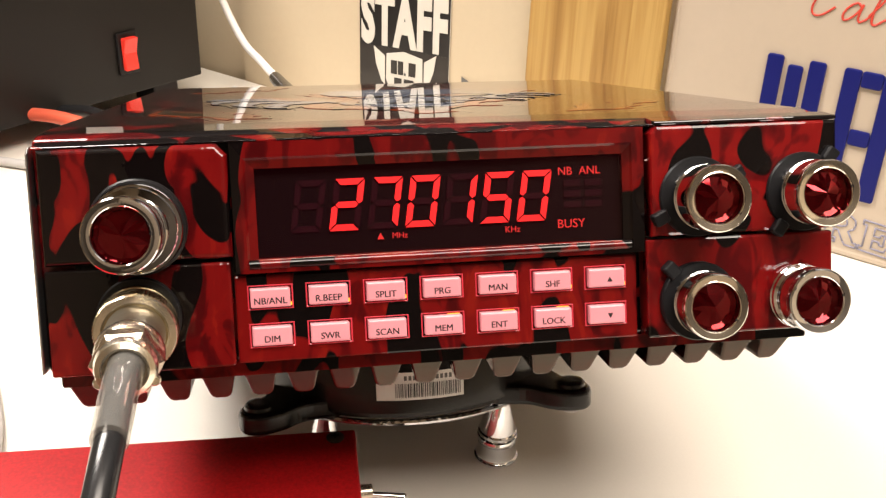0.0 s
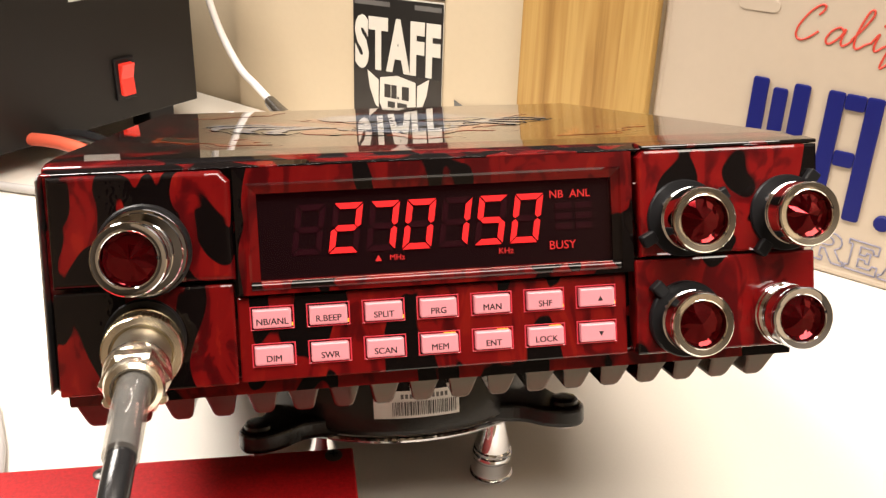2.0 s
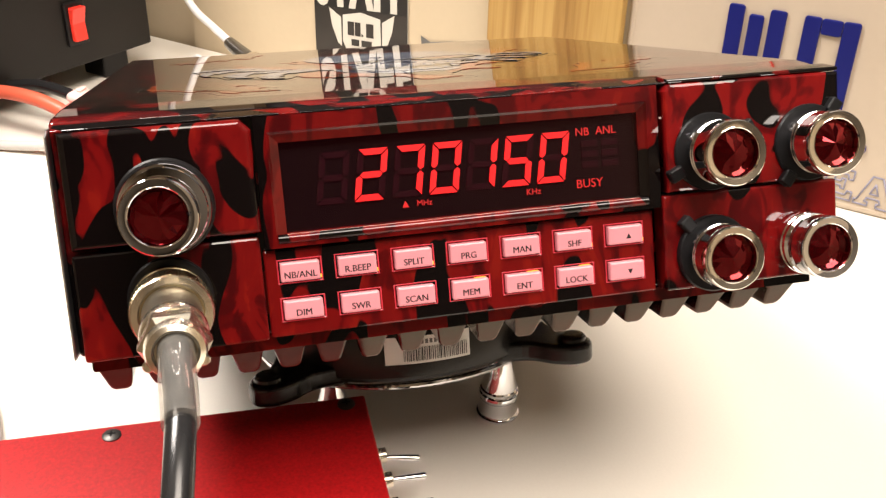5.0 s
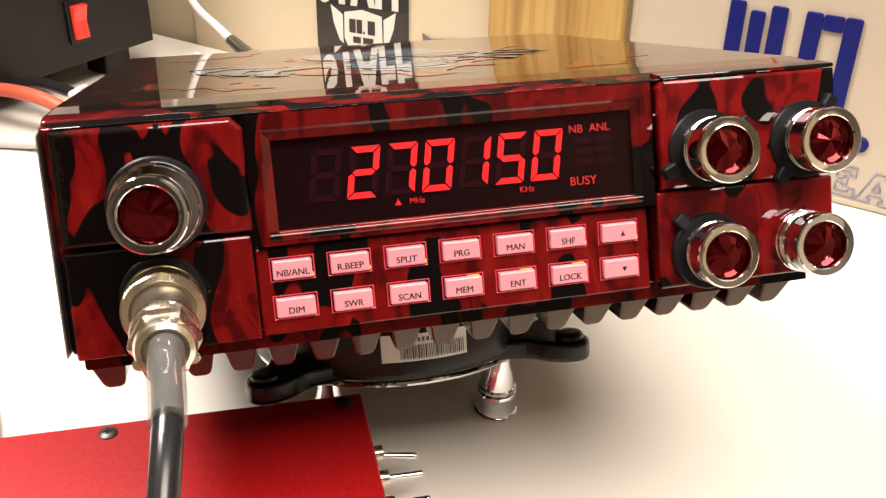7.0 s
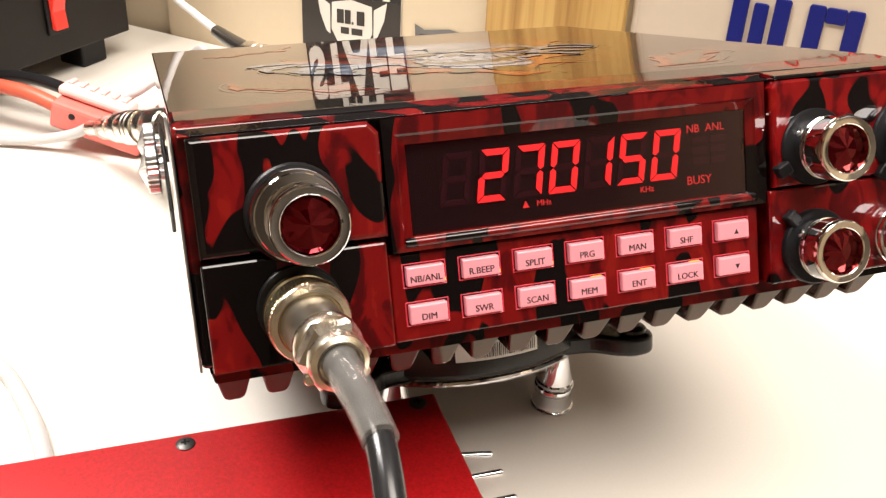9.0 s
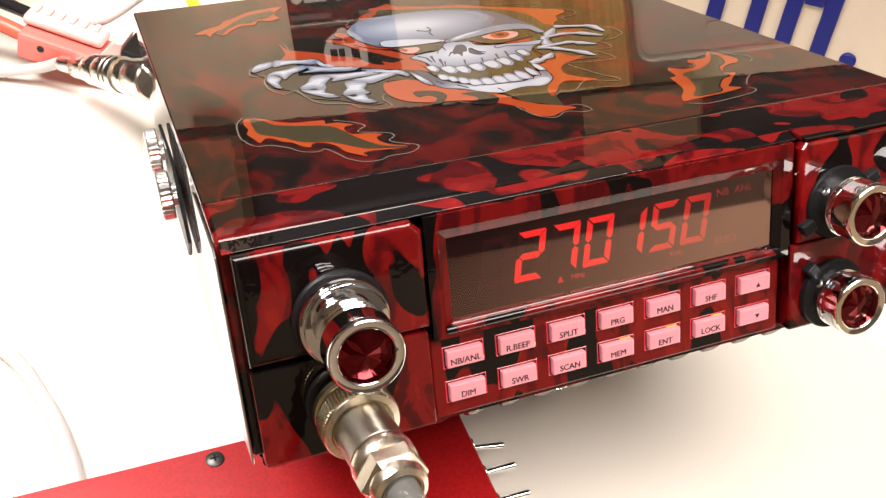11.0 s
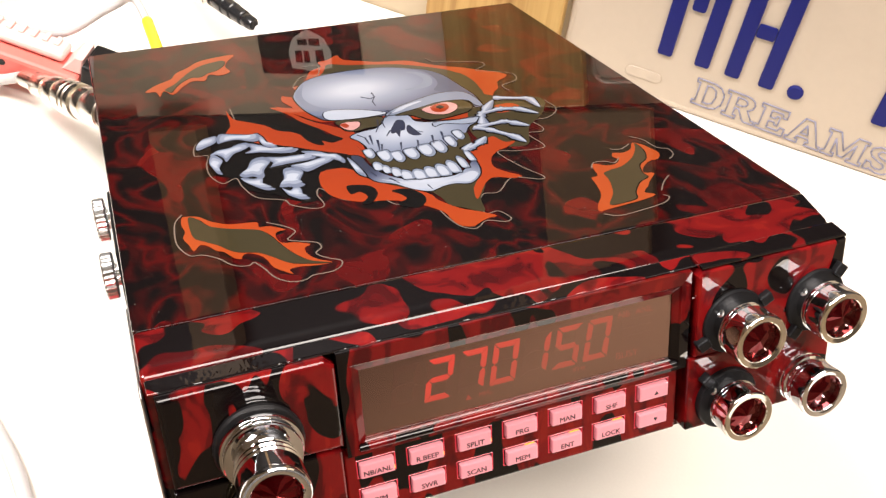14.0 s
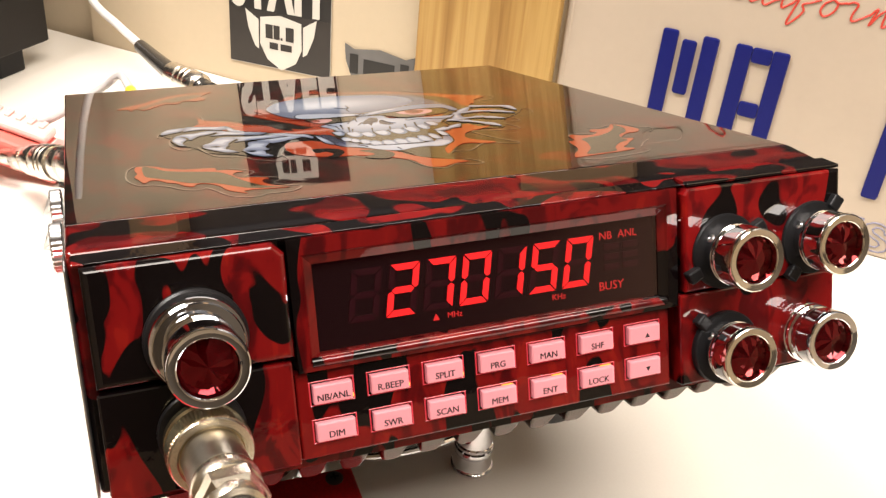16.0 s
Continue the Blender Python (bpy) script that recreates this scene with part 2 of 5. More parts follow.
M_KEY = material("lit_milky_keycap", (0.58, 0.23, 0.26), 0.3, grain=0.02, stain=0.04, stain_scale=200, emit=(1.0, 0.31, 0.37), emit_strength=0.23)
M_KEYRIM = material("lit_red_keyframe", (0.45, 0.03, 0.05), 0.25, grain=0.08, grain_scale=500, stain=0.15, stain_scale=200, emit=(1.0, 0.05, 0.07), emit_strength=0.17)
M_SEG = material("lit_red_segment", (0.5, 0.01, 0.01), 0.5, grain=0, stain=0, emit=(1.0, 0.010, 0.014), emit_strength=1.05)
M_IND = material("lit_red_indicator", (0.4, 0.01, 0.01), 0.5, grain=0, stain=0, emit=(1.0, 0.03, 0.03), emit_strength=0.55)
M_GHOST = material("unlit_segment", (0.016, 0.003, 0.006), 0.7, spec=0.04, grain=0, stain=0, emit=(0.5, 0.01, 0.03), emit_strength=0.016)
M_LCD = material("dark_display_back", (0.004, 0.0012, 0.002), 0.7, spec=0.04, grain=0.05, stain=0.1, emit=(0.4, 0.0, 0.03), emit_strength=0.012)
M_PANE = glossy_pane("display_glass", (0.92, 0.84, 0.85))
M_LED = material("amber_led_glint", (0.6, 0.2, 0.02), 0.3, grain=0, stain=0, emit=(1.0, 0.33, 0.03), emit_strength=1.6)
M_INK = material("dark_legend_ink", (0.012, 0.006, 0.007), 0.6, grain=0, stain=0)
M_PAPER = material("white_label_paper", (0.78, 0.77, 0.74), 0.5, grain=0.03, stain=0.06, stain_scale=40)
M_STICKER = material("greyed_white_print", (0.56, 0.53, 0.47), 0.5, grain=0.03, stain=0.1, stain_scale=40)
M_BLACKINK = material("black_ink", (0.009, 0.008, 0.007), 0.4, grain=0.1, stain=0.1)
M_GREYINK = material("grey_print", (0.11, 0.105, 0.10), 0.4, grain=0.15, stain=0.3, stain_scale=30)
M_DARKINK = material("dark_grey_print", (0.020, 0.016, 0.013), 0.4, grain=0.2, stain=0.4, stain_scale=40)
M_PLATE = material("plate_enamel", (0.435, 0.362, 0.283), 0.35, grain=0.03, grain_scale=200, stain=0.05, stain_scale=20, bump=0.08, bump_scale=200)
M_BLUE = material("plate_blue_enamel", (0.003, 0.006, 0.11), 0.5, spec=0.25, grain=0.06, stain=0.08, stain_scale=40)
M_SCRIPT = material("plate_red_enamel", (0.50, 0.05, 0.03), 0.35, grain=0.06, stain=0.08)
M_OUTLINE = material("plate_grey_blue_outline", (0.22, 0.215, 0.28), 0.4, grain=0.06, stain=0.1)
M_WHITECABLE = material("white_cable_jacket", (0.70, 0.68, 0.66), 0.42, grain=0.05, stain=0.08, stain_scale=30)
M_GREYCABLE = material("grey_cable_jacket", (0.50, 0.48, 0.47), 0.42, grain=0.05, stain=0.08, stain_scale=30)
M_BLACKCABLE = material("black_rubber_cable", (0.015, 0.015, 0.016), 0.22, grain=0.1, stain=0.15, stain_scale=60)
M_SLEEVE = sleeve_material("smoky_heatshrink")
M_REDWIRE = material("red_wire_jacket", (0.62, 0.11, 0.06), 0.4, grain=0.05, stain=0.08)
M_PINKPLUG = material("faded_red_nylon", (0.68, 0.16, 0.13), 0.4, grain=0.06, stain=0.15, stain_scale=40)
M_PALEPLUG = material("pale_nylon", (0.78, 0.46, 0.43), 0.4, grain=0.05, stain=0.1, stain_scale=40)
M_YELLOW = material("yellow_wire_jacket", (0.75, 0.62, 0.03), 0.4, grain=0.05, stain=0.05)
M_ROCKER = material("lit_red_rocker", (0.5, 0.02, 0.015), 0.25, grain=0.05, stain=0.1, emit=(1.0, 0.06, 0.03), emit_strength=0.45)
BONE_TONES = [material("bone_print", tone, 0.4, spec=0.1, coat=1.0, coat_rough=0.02, grain=0.06, grain_scale=150, stain=0.08, stain_scale=50) for tone in ((0.015, 0.018, 0.037), (0.049, 0.057, 0.094), (0.098, 0.115, 0.168), (0.123, 0.144, 0.197), (0.176, 0.20, 0.258), (0.279, 0.303, 0.357))]
M_KHAKI = material("khaki_print", (0.028, 0.022, 0.010), 0.4, spec=0.1, coat=1.0, coat_rough=0.02, grain=0.1, stain=0.1)
M_PRINTBLACK = material("black_print", (0.002, 0.0017, 0.002), 0.4, spec=0.04, coat=1.0, coat_rough=0.02, grain=0.1, stain=0.1)
M_FILM = material("clear_film_edge", (0.13, 0.10, 0.08), 0.2, coat=1.0, coat_rough=0.02, grain=0, stain=0)


# ---- mesh helpers (all sizes below in millimetres) ----
MM = 0.001


def part(name, bm, mat, parent=None, label="", smooth=False):
    """Links a bmesh, drawn in millimetres, as one mesh object."""
    bmesh.ops.scale(bm, vec=(MM, MM, MM), verts=bm.verts)
    if not smooth:
        for fc in bm.faces:
            fc.smooth = False
    else:
        for ed in bm.edges:
            if len(ed.link_faces) == 2 and ed.calc_face_angle() > 0.55:
                ed.smooth = False
    data = bpy.data.meshes.new(name)
    bm.to_mesh(data)
    bm.free()
    data.materials.append(mat)
    ob = new(name, data)
    if parent:
        ob.parent = parent
    if label:
        tagged(ob, label)
    return ob


def thing(name, label, category, at=None, group="", kind=""):
    ob = new(name)
    ob.empty_display_size = 0.02
    if at is not None:
        ob.matrix_world = at
    return tagged(ob, label, category, group, kind)


def box(bm, x0, x1, y0, y1, z0, z1, bevel=0.0, segments=2):
    vs = [bm.verts.new((x, y, z)) for z in (z0, z1) for y in (y0, y1) for x in (x0, x1)]
    fs = [bm.faces.new([vs[i] for i in q]) for q in ((0, 2, 3, 1), (4, 5, 7, 6), (0, 1, 5, 4), (2, 6, 7, 3), (0, 4, 6, 2), (1, 3, 7, 5))]
    if bevel:
        edges = list({e for fc in fs for e in fc.edges})
        bmesh.ops.bevel(bm, geom=edges, offset=bevel, segments=segments, profile=0.5, affect="EDGES")
    return bm


def slab(bm, outline, axis, a, b, bevel=0.0, segments=1, every=False):
    """A flat outline (two coordinates a point) made a solid between a and b along the axis ('x', 'y' or 'z')."""
    put = {"x": lambda p, d: (d, p[0], p[1]), "y": lambda p, d: (p[0], d, p[1]), "z": lambda p, d: (p[0], p[1], d)}[axis]
    lo, hi = [bm.verts.new(put(p, a)) for p in outline], [bm.verts.new(put(p, b)) for p in outline]
    n = len(outline)
    fs = [bm.faces.new(lo), bm.faces.new(hi)]
    fs += [bm.faces.new((lo[i], lo[(i + 1) % n], hi[(i + 1) % n], hi[i])) for i in range(n)]
    bmesh.ops.recalc_face_normals(bm, faces=fs)
    if bevel:
        bmesh.ops.bevel(bm, geom=list({e for fc in (fs if every else fs[:2]) for e in fc.edges}), offset=bevel, segments=segments, profile=0.5, affect="EDGES")
    return bm


def lathe(bm, profile, at=(0, 0, 0), axis=(0, -1, 0), sides=40, smooth=True, wobble=None, bored=False, hollow=False):
    """Turns (radius, distance along the axis) pairs round the axis; the ends are closed."""
    turn = Vector(axis).to_track_quat("Z", "Y").to_matrix()
    rings = []
    for r, d in profile:
        ring = []
        for k in range(sides):
            a = 2 * math.pi * k / sides
            rr = r * (wobble(k) if wobble else 1)
            ring.append(bm.verts.new(Vector(at) + turn @ Vector((rr * math.cos(a), rr * math.sin(a), d))))
        rings.append(ring)
    for lo, hi in zip(rings, rings[1:]):
        for k in range(sides):
            fc = bm.faces.new((lo[k], lo[(k + 1) % sides], hi[(k + 1) % sides], hi[k]))
            fc.smooth = smooth
    if not hollow:
        bm.faces.new(rings[0][::-1])
    if not bored:
        bm.faces.new(rings[-1])
    bmesh.ops.recalc_face_normals(bm, faces=bm.faces)
    return bm


def spline(points, steps=8, closed=False):
    """Points of a smooth line through the given ones."""
    pts = [Vector(p) for p in points]
    n, out = len(pts), []
    for i in range(n if closed else n - 1):
        p0, p1, p2, p3 = (pts[(i + k) % n] if closed else pts[min(max(i + k, 0), n - 1)] for k in (-1, 0, 1, 2))
        for s in range(steps):
            t = s / steps
            out.append(0.5 * (2 * p1 + (p2 - p0) * t + (2 * p0 - 5 * p1 + 4 * p2 - p3) * t * t + (3 * p1 - p0 - 3 * p2 + p3) * t ** 3))
    if not closed:
        out.append(pts[-1])
    return out


def tube(bm, points, radius, sides=14, steps=8, radii=None):
    """A round cord along a smooth line."""
    line = spline(points, steps)
    rings, side = [], None
    for i, p in enumerate(line):
        ahead = (line[min(i + 1, len(line) - 1)] - line[max(i - 1, 0)]).normalized()
        side = (side - ahead * side.dot(ahead)).normalized() if side else ahead.orthogonal().normalized()
        over = ahead.cross(side)
        r = radius if radii is None else radii[0] + (radii[1] - radii[0]) * i / (len(line) - 1)
        rings.append([bm.verts.new(p + r * (math.cos(a) * side + math.sin(a) * over)) for a in (2 * math.pi * k / sides for k in range(sides))])
    for lo, hi in zip(rings, rings[1:]):
        for k in range(sides):
            bm.faces.new((lo[k], lo[(k + 1) % sides], hi[(k + 1) % sides], hi[k])).smooth = True
    bm.faces.new(rings[0][::-1])
    bm.faces.new(rings[-1])
    bmesh.ops.recalc_face_normals(bm, faces=bm.faces)
    return bm


def lettering(text, height, stretch=1.0, depth=0.05, spacing=1.0, thin=0.0, width=0.0):
    """A bmesh of words in the built-in font: x to the right, z up, centred, height in millimetres of a capital, facing -y."""
    curve = bpy.data.curves.new("words", "FONT")
    curve.body, curve.align_x, curve.align_y = text, "CENTER", "CENTER"
    curve.size, curve.space_character, curve.extrude = height / 0.729, spacing, 0
    curve.offset = -thin
    curve.resolution_u = 3
    ob = bpy.data.objects.new("words", curve)
    scene.collection.objects.link(ob)
    dg = bpy.context.evaluated_depsgraph_get()
    dg.update()
    data = bpy.data.meshes.new_from_object(ob.evaluated_get(dg))
    bm = bmesh.new()
    bm.from_mesh(data)
    bpy.data.objects.remove(ob)
    bpy.data.curves.remove(curve)
    bpy.data.meshes.remove(data)
    made = bmesh.ops.extrude_face_region(bm, geom=list(bm.faces))
    for v in made["geom"]:
        if isinstance(v, bmesh.types.BMVert):
            v.co.z += depth
    if width:
        stretch = width / (max(v.co.x for v in bm.verts) - min(v.co.x for v in bm.verts))
    for v in bm.verts:
        v.co = Vector((v.co.x * stretch, -v.co.z, v.co.y))
    bmesh.ops.recalc_face_normals(bm, faces=bm.faces)
    return bm


def moved(bm, x=0, y=0, z=0, m=None):
    bmesh.ops.transform(bm, matrix=Matrix.Translation((x, y, z)) @ (m or Matrix()), verts=bm.verts)
    return bm


# ---- the room ----
WALL_N, WALL_U = Vector((0.702, 0.712, 0)).normalized(), Vector((0.712, -0.702, 0)).normalized()
# along the wall, into the wall, up; the wall's face is at 0
WALL = Matrix(((WALL_U.x, WALL_N.x, 0, WALL_N.x * 0.367), (WALL_U.y, WALL_N.y, 0, WALL_N.y * 0.367), (0, 0, 1, 0), (0, 0, 0, 1)))


def setting(name, bm, mat, label, category, at=WALL):
    ob = part(name, bm, mat)
    ob.matrix_world = at
    return tagged(ob, label, category, kind="structure")


setting("wall_back", box(bmesh.new(), -407, 1400, 0, 90, -740, 165), M_WALL, "cream painted wall behind the desk", "wall")
setting("wall_back_upper", box(bmesh.new(), -2200, 1400, 0, 90, 166, 1700), M_DARKWALL, "dark panelling above the cream wall", "wall")
setting("wall_recess", box(bmesh.new(), -2200, -408, 5, 90, -740, 165), M_WALL, "cream wall set back in the corner", "wall")
setting("wall_left", box(bmesh.new(), -2290, -2201, -2600, 90, -740, 1700), M_WALL, "plain cream side wall", "wall")
setting("wall_right", box(bmesh.new(), 1401, 1490, -300, 90, -740, 1700), M_WALL, "plain cream side wall", "wall")
# unseen upper wall made dark: it keeps the front panels' reflections black
setting("wall_right_front", box(bmesh.new(), 1401, 1490, -2600, -301, 126, 1700), M_ROOM, "unseen side wall, darkened so the lacquer reflects little", "wall")
# unseen pale band, added so the tilted display mirrors something bright
setting("wall_right_lower", box(bmesh.new(), 1401, 1490, -2600, -301, -740, 125), M_LOWER, "unseen cream lower side wall, pale for the display's reflection", "wall")
setting("wall_front", box(bmesh.new(), -2200, 1400, -2690, -2601, 480, 1700), M_BEHIND, "plain cream wall behind the camera", "wall")
# unseen band below, kept paler than the wall above to brighten the pane
setting("wall_front_lower", box(bmesh.new(), -2200, 1400, -2690, -2601, -740, 479), M_LOWER, "unseen cream lower wall behind the camera, pale for reflections", "wall")
setting("floor", box(bmesh.new(), -2200, 1400, -2600, 0, -800, -741), M_FLOOR, "tan carpeted floor", "floor")
setting("ceiling", box(bmesh.new(), -2290, 1490, -2690, 90, 1702, 1780), M_CEIL, "plain ceiling", "ceiling")
setting("trim", box(bmesh.new(), -146, -60, -9, -0.5, 0.5, 164, 1.0), M_WOOD, "yellow pine board fixed upright on the wall", "wood trim")

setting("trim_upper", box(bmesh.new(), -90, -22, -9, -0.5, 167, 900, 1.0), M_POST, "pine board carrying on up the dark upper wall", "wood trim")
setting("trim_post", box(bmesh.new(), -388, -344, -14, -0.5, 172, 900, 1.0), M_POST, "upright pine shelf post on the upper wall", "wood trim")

desk = thing("desk", "white laminate desk top, bare and brightly lit", "desk", WALL)
part("desktop", box(bmesh.new(), -1100, 330, -445, -0.5, -28, 0, 1.5), M_DESK, desk)
for x in (-1060, 270):
    for y in (-425, -80):
        part("leg", box(bmesh.new(), x, x + 40, y, y + 40, -740, -28.5, 2), M_DESK, desk)

# ---- the radio, drawn upright in its own frame and then tipped back on its supports ----
RADIO = Matrix(((0.9998, 0.0075, -0.01854, 0), (0.0, 0.92699, 0.37508, 0), (0.02, -0.375, 0.92681, 0.11502), (0, 0, 0, 1)))
radio = thing("radio_transceiver", "red and black flame-lacquered two-way radio with lit red display", "radio", RADIO)
SLOPE = 0.1222
ROLL = -0.0079


def top_z(y):
    return 40.65 + SLOPE * y


# case, heat sink
bm = slab(bmesh.new(), [(24.4, -17), (24.4, top_z(24.4) - 0.3), (228, top_z(228) - 0.3), (228, 8)], "x", -53.2, 150.4, 0.5, 2, True)
for v in bm.verts:
    if v.co.z > 30:
        v.co.z += ROLL * (v.co.x - 47)
    if v.co.x > 100:
        v.co.x -= 0.045 * (v.co.y - 24)
case = part("case", bm, M_TOP, radio)
# front shell: flat top, then a slope down to the panels; its right end draws in towards the front
bm = slab(bmesh.new(), [(6.2, -15.2), (6.2, 39.9), (9.4, 41.2), (23.8, top_z(23.8)), (23.8, -16.5)], "x", -53.2, 150.2, 1.1, 4, True)
for v in bm.verts:
    if v.co.x > 140:
        v.co.x -= 0.19 * (23.8 - v.co.y)
    v.co.z += ROLL * (v.co.x - 47) if v.co.z > 36 else 0
part("front_shell", bm, M_CAP, radio)
# thin bright plate added to stand in for the desk mirrored in the side
part("side_edge", slab(bmesh.new(), [(3.0, -15.0), (3.0, 37.6), (5.5, 39.2), (40, 43.0), (40, -14.0)], "x", -53.9, -53.3, 0.2), M_STEEL, radio, "bright strip in place of the desk's reflection on the side cover")
bm = slab(bmesh.new(), [(1.6, 38.4), (1.6, 38.9), (6.1, 40.3), (6.1, 38.4)], "x", -52.3, 147.0, 0.4, 4, True)
part("brow", bm, M_BROW, radio)
part("right_ledge", slab(bmesh.new(), [(-1.0, 38.5), (-1.0, 39.5), (5.6, 40.7), (5.6, 38.5)], "x", 97.6, 146.6, 0.3, 2, True), M_CAP, radio)
sink = part("heat_sink", slab(bmesh.new(), [(8, -15.9), (226, 7.2), (226, 4.0), (8, -19.6)], "x", -51, 143, 0.5), M_FRONT, radio, "black and red finned aluminium heat sink")
bm = slab(bmesh.new(), [(-5.2, 2.0), (-4.7, -0.4), (-3.9, -2.4), (-2.9, -7.4), (-2.4, -8.7), (-1.4, -9.4), (1.4, -9.4), (2.4, -8.7), (2.9, -7.4), (3.9, -2.4), (4.7, -0.4), (5.2, 2.0)], "y", 0, 215, 0.7, 3)
for v in bm.verts:
    v.co.y += 0.85 * (2.0 - v.co.z) if v.co.y < 90 else 0
    v.co.z += SLOPE * v.co.y
fin_mesh = None
for k in range(18):
    if fin_mesh is None:
        fin = part("fin", bm, M_FIN, sink)
        fin_mesh = fin.data
    else:
        fin = new("fin", fin_mesh)
        fin.parent = sink
    fin.location = Vector((-46.3 + 10.74 * k, 9, -19.3)) * MM

# front panels
bm = slab(bmesh.new(), [(-50.8, 11.0), (-7.4, 11.0), (-7.4, 35.6), (-9.9, 38.3), (-50.8, 38.3)], "y", -0.6, 6.0, 1.6, 6)
part("upper_panel", bm, M_LEFT, radio)
part("lower_panel", box(bmesh.new(), -51.0, -8.2, 0, 6.0, -15.4, 10.0, 0.6), M_LEFT, radio)
part("keypad_panel", box(bmesh.new(), -7.7, 93.6, 2.2, 6.0, -15.4, 6.2, 0.5), M_FRONT, radio)
part("right_panel", slab(bmesh.new(), [(96.6, 10.6), (146.2, 10.6), (146.2, 38.3), (98.0, 38.3), (96.6, 36.6)], "y", -1.8, 6.0, 0.8, 2), M_FRONTB, radio)
part("right_panel", box(bmesh.new(), 95.4, 145.6, -0.8, 6.0, -15.4, 9.8, 0.6), M_FRONTB, radio)

# display: sloping frame, dark back, lit digits, pane
bm = bmesh.new()
loops = []
for y, x0, x1, z0, z1 in ((6.0, -6.9, 95.3, 6.8, 38.4), (0.2, -6.9, 95.3, 6.8, 38.4), (0.0, -4.0, 92.2, 8.6, 34.6), (0.5, -3.4, 91.7, 9.1, 34.0), (1.4, -1.4, 90.0, 10.2, 31.9), (3.6, -1.4, 90.0, 10.2, 31.9)):
    loops.append([bm.verts.new(p) for p in ((x0, y, z0), (x1, y, z0), (x1, y, z1), (x0, y, z1))])
for lo, hi in zip(loops, loops[1:]):
    for k in range(4):
        bm.faces.new((lo[k], lo[(k + 1) % 4], hi[(k + 1) % 4], hi[k]))
bmesh.ops.recalc_face_normals(bm, faces=bm.faces)
bezel = part("display_frame", bm, M_BEZEL, radio)
display = part("display", box(bmesh.new(), -1.9, 90.4, 3.6, 5.0, 9.9, 32.2), M_LCD, radio, "dark red segment display with lit frequency digits")
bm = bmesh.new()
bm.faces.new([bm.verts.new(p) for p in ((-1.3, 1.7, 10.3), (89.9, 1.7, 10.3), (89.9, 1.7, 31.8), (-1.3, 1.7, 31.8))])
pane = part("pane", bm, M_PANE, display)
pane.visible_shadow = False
part("sill", tube(bmesh.new(), [(-3.6, 0.5, 8.9), (91.6, 0.5, 8.9)], 1.15, 20, 1), M_FRONT, bezel, "", True)
SEGMENTS = {"2": "abged", "7": "abc", "0": "abcdef", "1": "bc", "5": "afgcd", "8": "abcdefg"}


def segment(bm, which, y0, y1):
    """One bar of a slanted seven-bar digit, 7.4 wide and 12.7 high, its foot at the origin."""
    w, h, t = 7.4, 12.7, 1.5
    g = 0.18
    mid = h / 2
    if which == "a":
        line = [(g + t, h - t), (w - g - t, h - t), (w - g, h), (g, h)]
    elif which == "d":
        line = [(g, 0), (w - g, 0), (w - g - t, t), (g + t, t)]
    elif which == "g":
        line = [(t * 0.5 + g, mid), (t + g, mid - t / 2), (w - t - g, mid - t / 2), (w - t * 0.5 - g, mid), (w - t - g, mid + t / 2), (t + g, mid + t / 2)]
    else:
        lower, left = which in "ec", which in "fe"
        z0, z1 = (g + 0.2, mid - g) if lower else (mid + g, h - g - 0.2)
        out, inn = (0, t) if left else (w, w - t)
        if lower:
            line = [(out, z0), (inn, z0 + t), (inn, z1 - t * 0.5), ((out + inn) / 2, z1), (out, z1 - t * 0.35)]
        else:
            line = [(out, z1), (inn, z1 - t), (inn, z0 + t * 0.5), ((out + inn) / 2, z0), (out, z0 + t * 0.35)]
    slab(bm, [(px + 0.16 * pz, pz) for px, pz in line], "y", y0, y1)


for k, ch in enumerate("8270150"):
    x = 6.4 + 9.4 * k
    ghost = bmesh.new()
    for s in "abcdefg":
        if k == 0 or s not in SEGMENTS[ch]:
            segment(ghost, s, 3.2, 3.5)
    if ghost.verts:
        part("unlit_digit", moved(ghost, x, 0, 15.9), M_GHOST, display)
    if k:
        lit = bmesh.new()
        for s in SEGMENTS[ch]:
            segment(lit, s, 2.8, 3.2)
        part("digit", moved(lit, x, 0, 15.9), M_SEG, display)
for word, x, z, h in (("NB", 75.6, 28.0, 2.1), ("ANL", 82.0, 28.0, 2.1), ("BUSY", 76.9, 14.7, 2.3), ("MHz", 33.2, 14.0, 1.5), ("KHz", 61.7, 14.0, 1.6)):
    part("indicator", moved(lettering(word, h), x, 2.9, z), M_IND, display)
part("indicator", slab(bmesh.new(), [(27.6, 13.3), (29.2, 13.3), (28.4, 14.9)], "y", 2.8, 3.2), M_IND, display)
for x, z in ((77.5, 25.0), (77.5, 22.3), (77.5, 19.6), (83.0, 25.0), (83.0, 22.3), (83.0, 19.6)):
    part("unlit_indicator", box(bmesh.new(), x - 2.2, x + 2.2, 3.2, 3.5, z - 0.8, z + 0.8), M_GHOST, display)

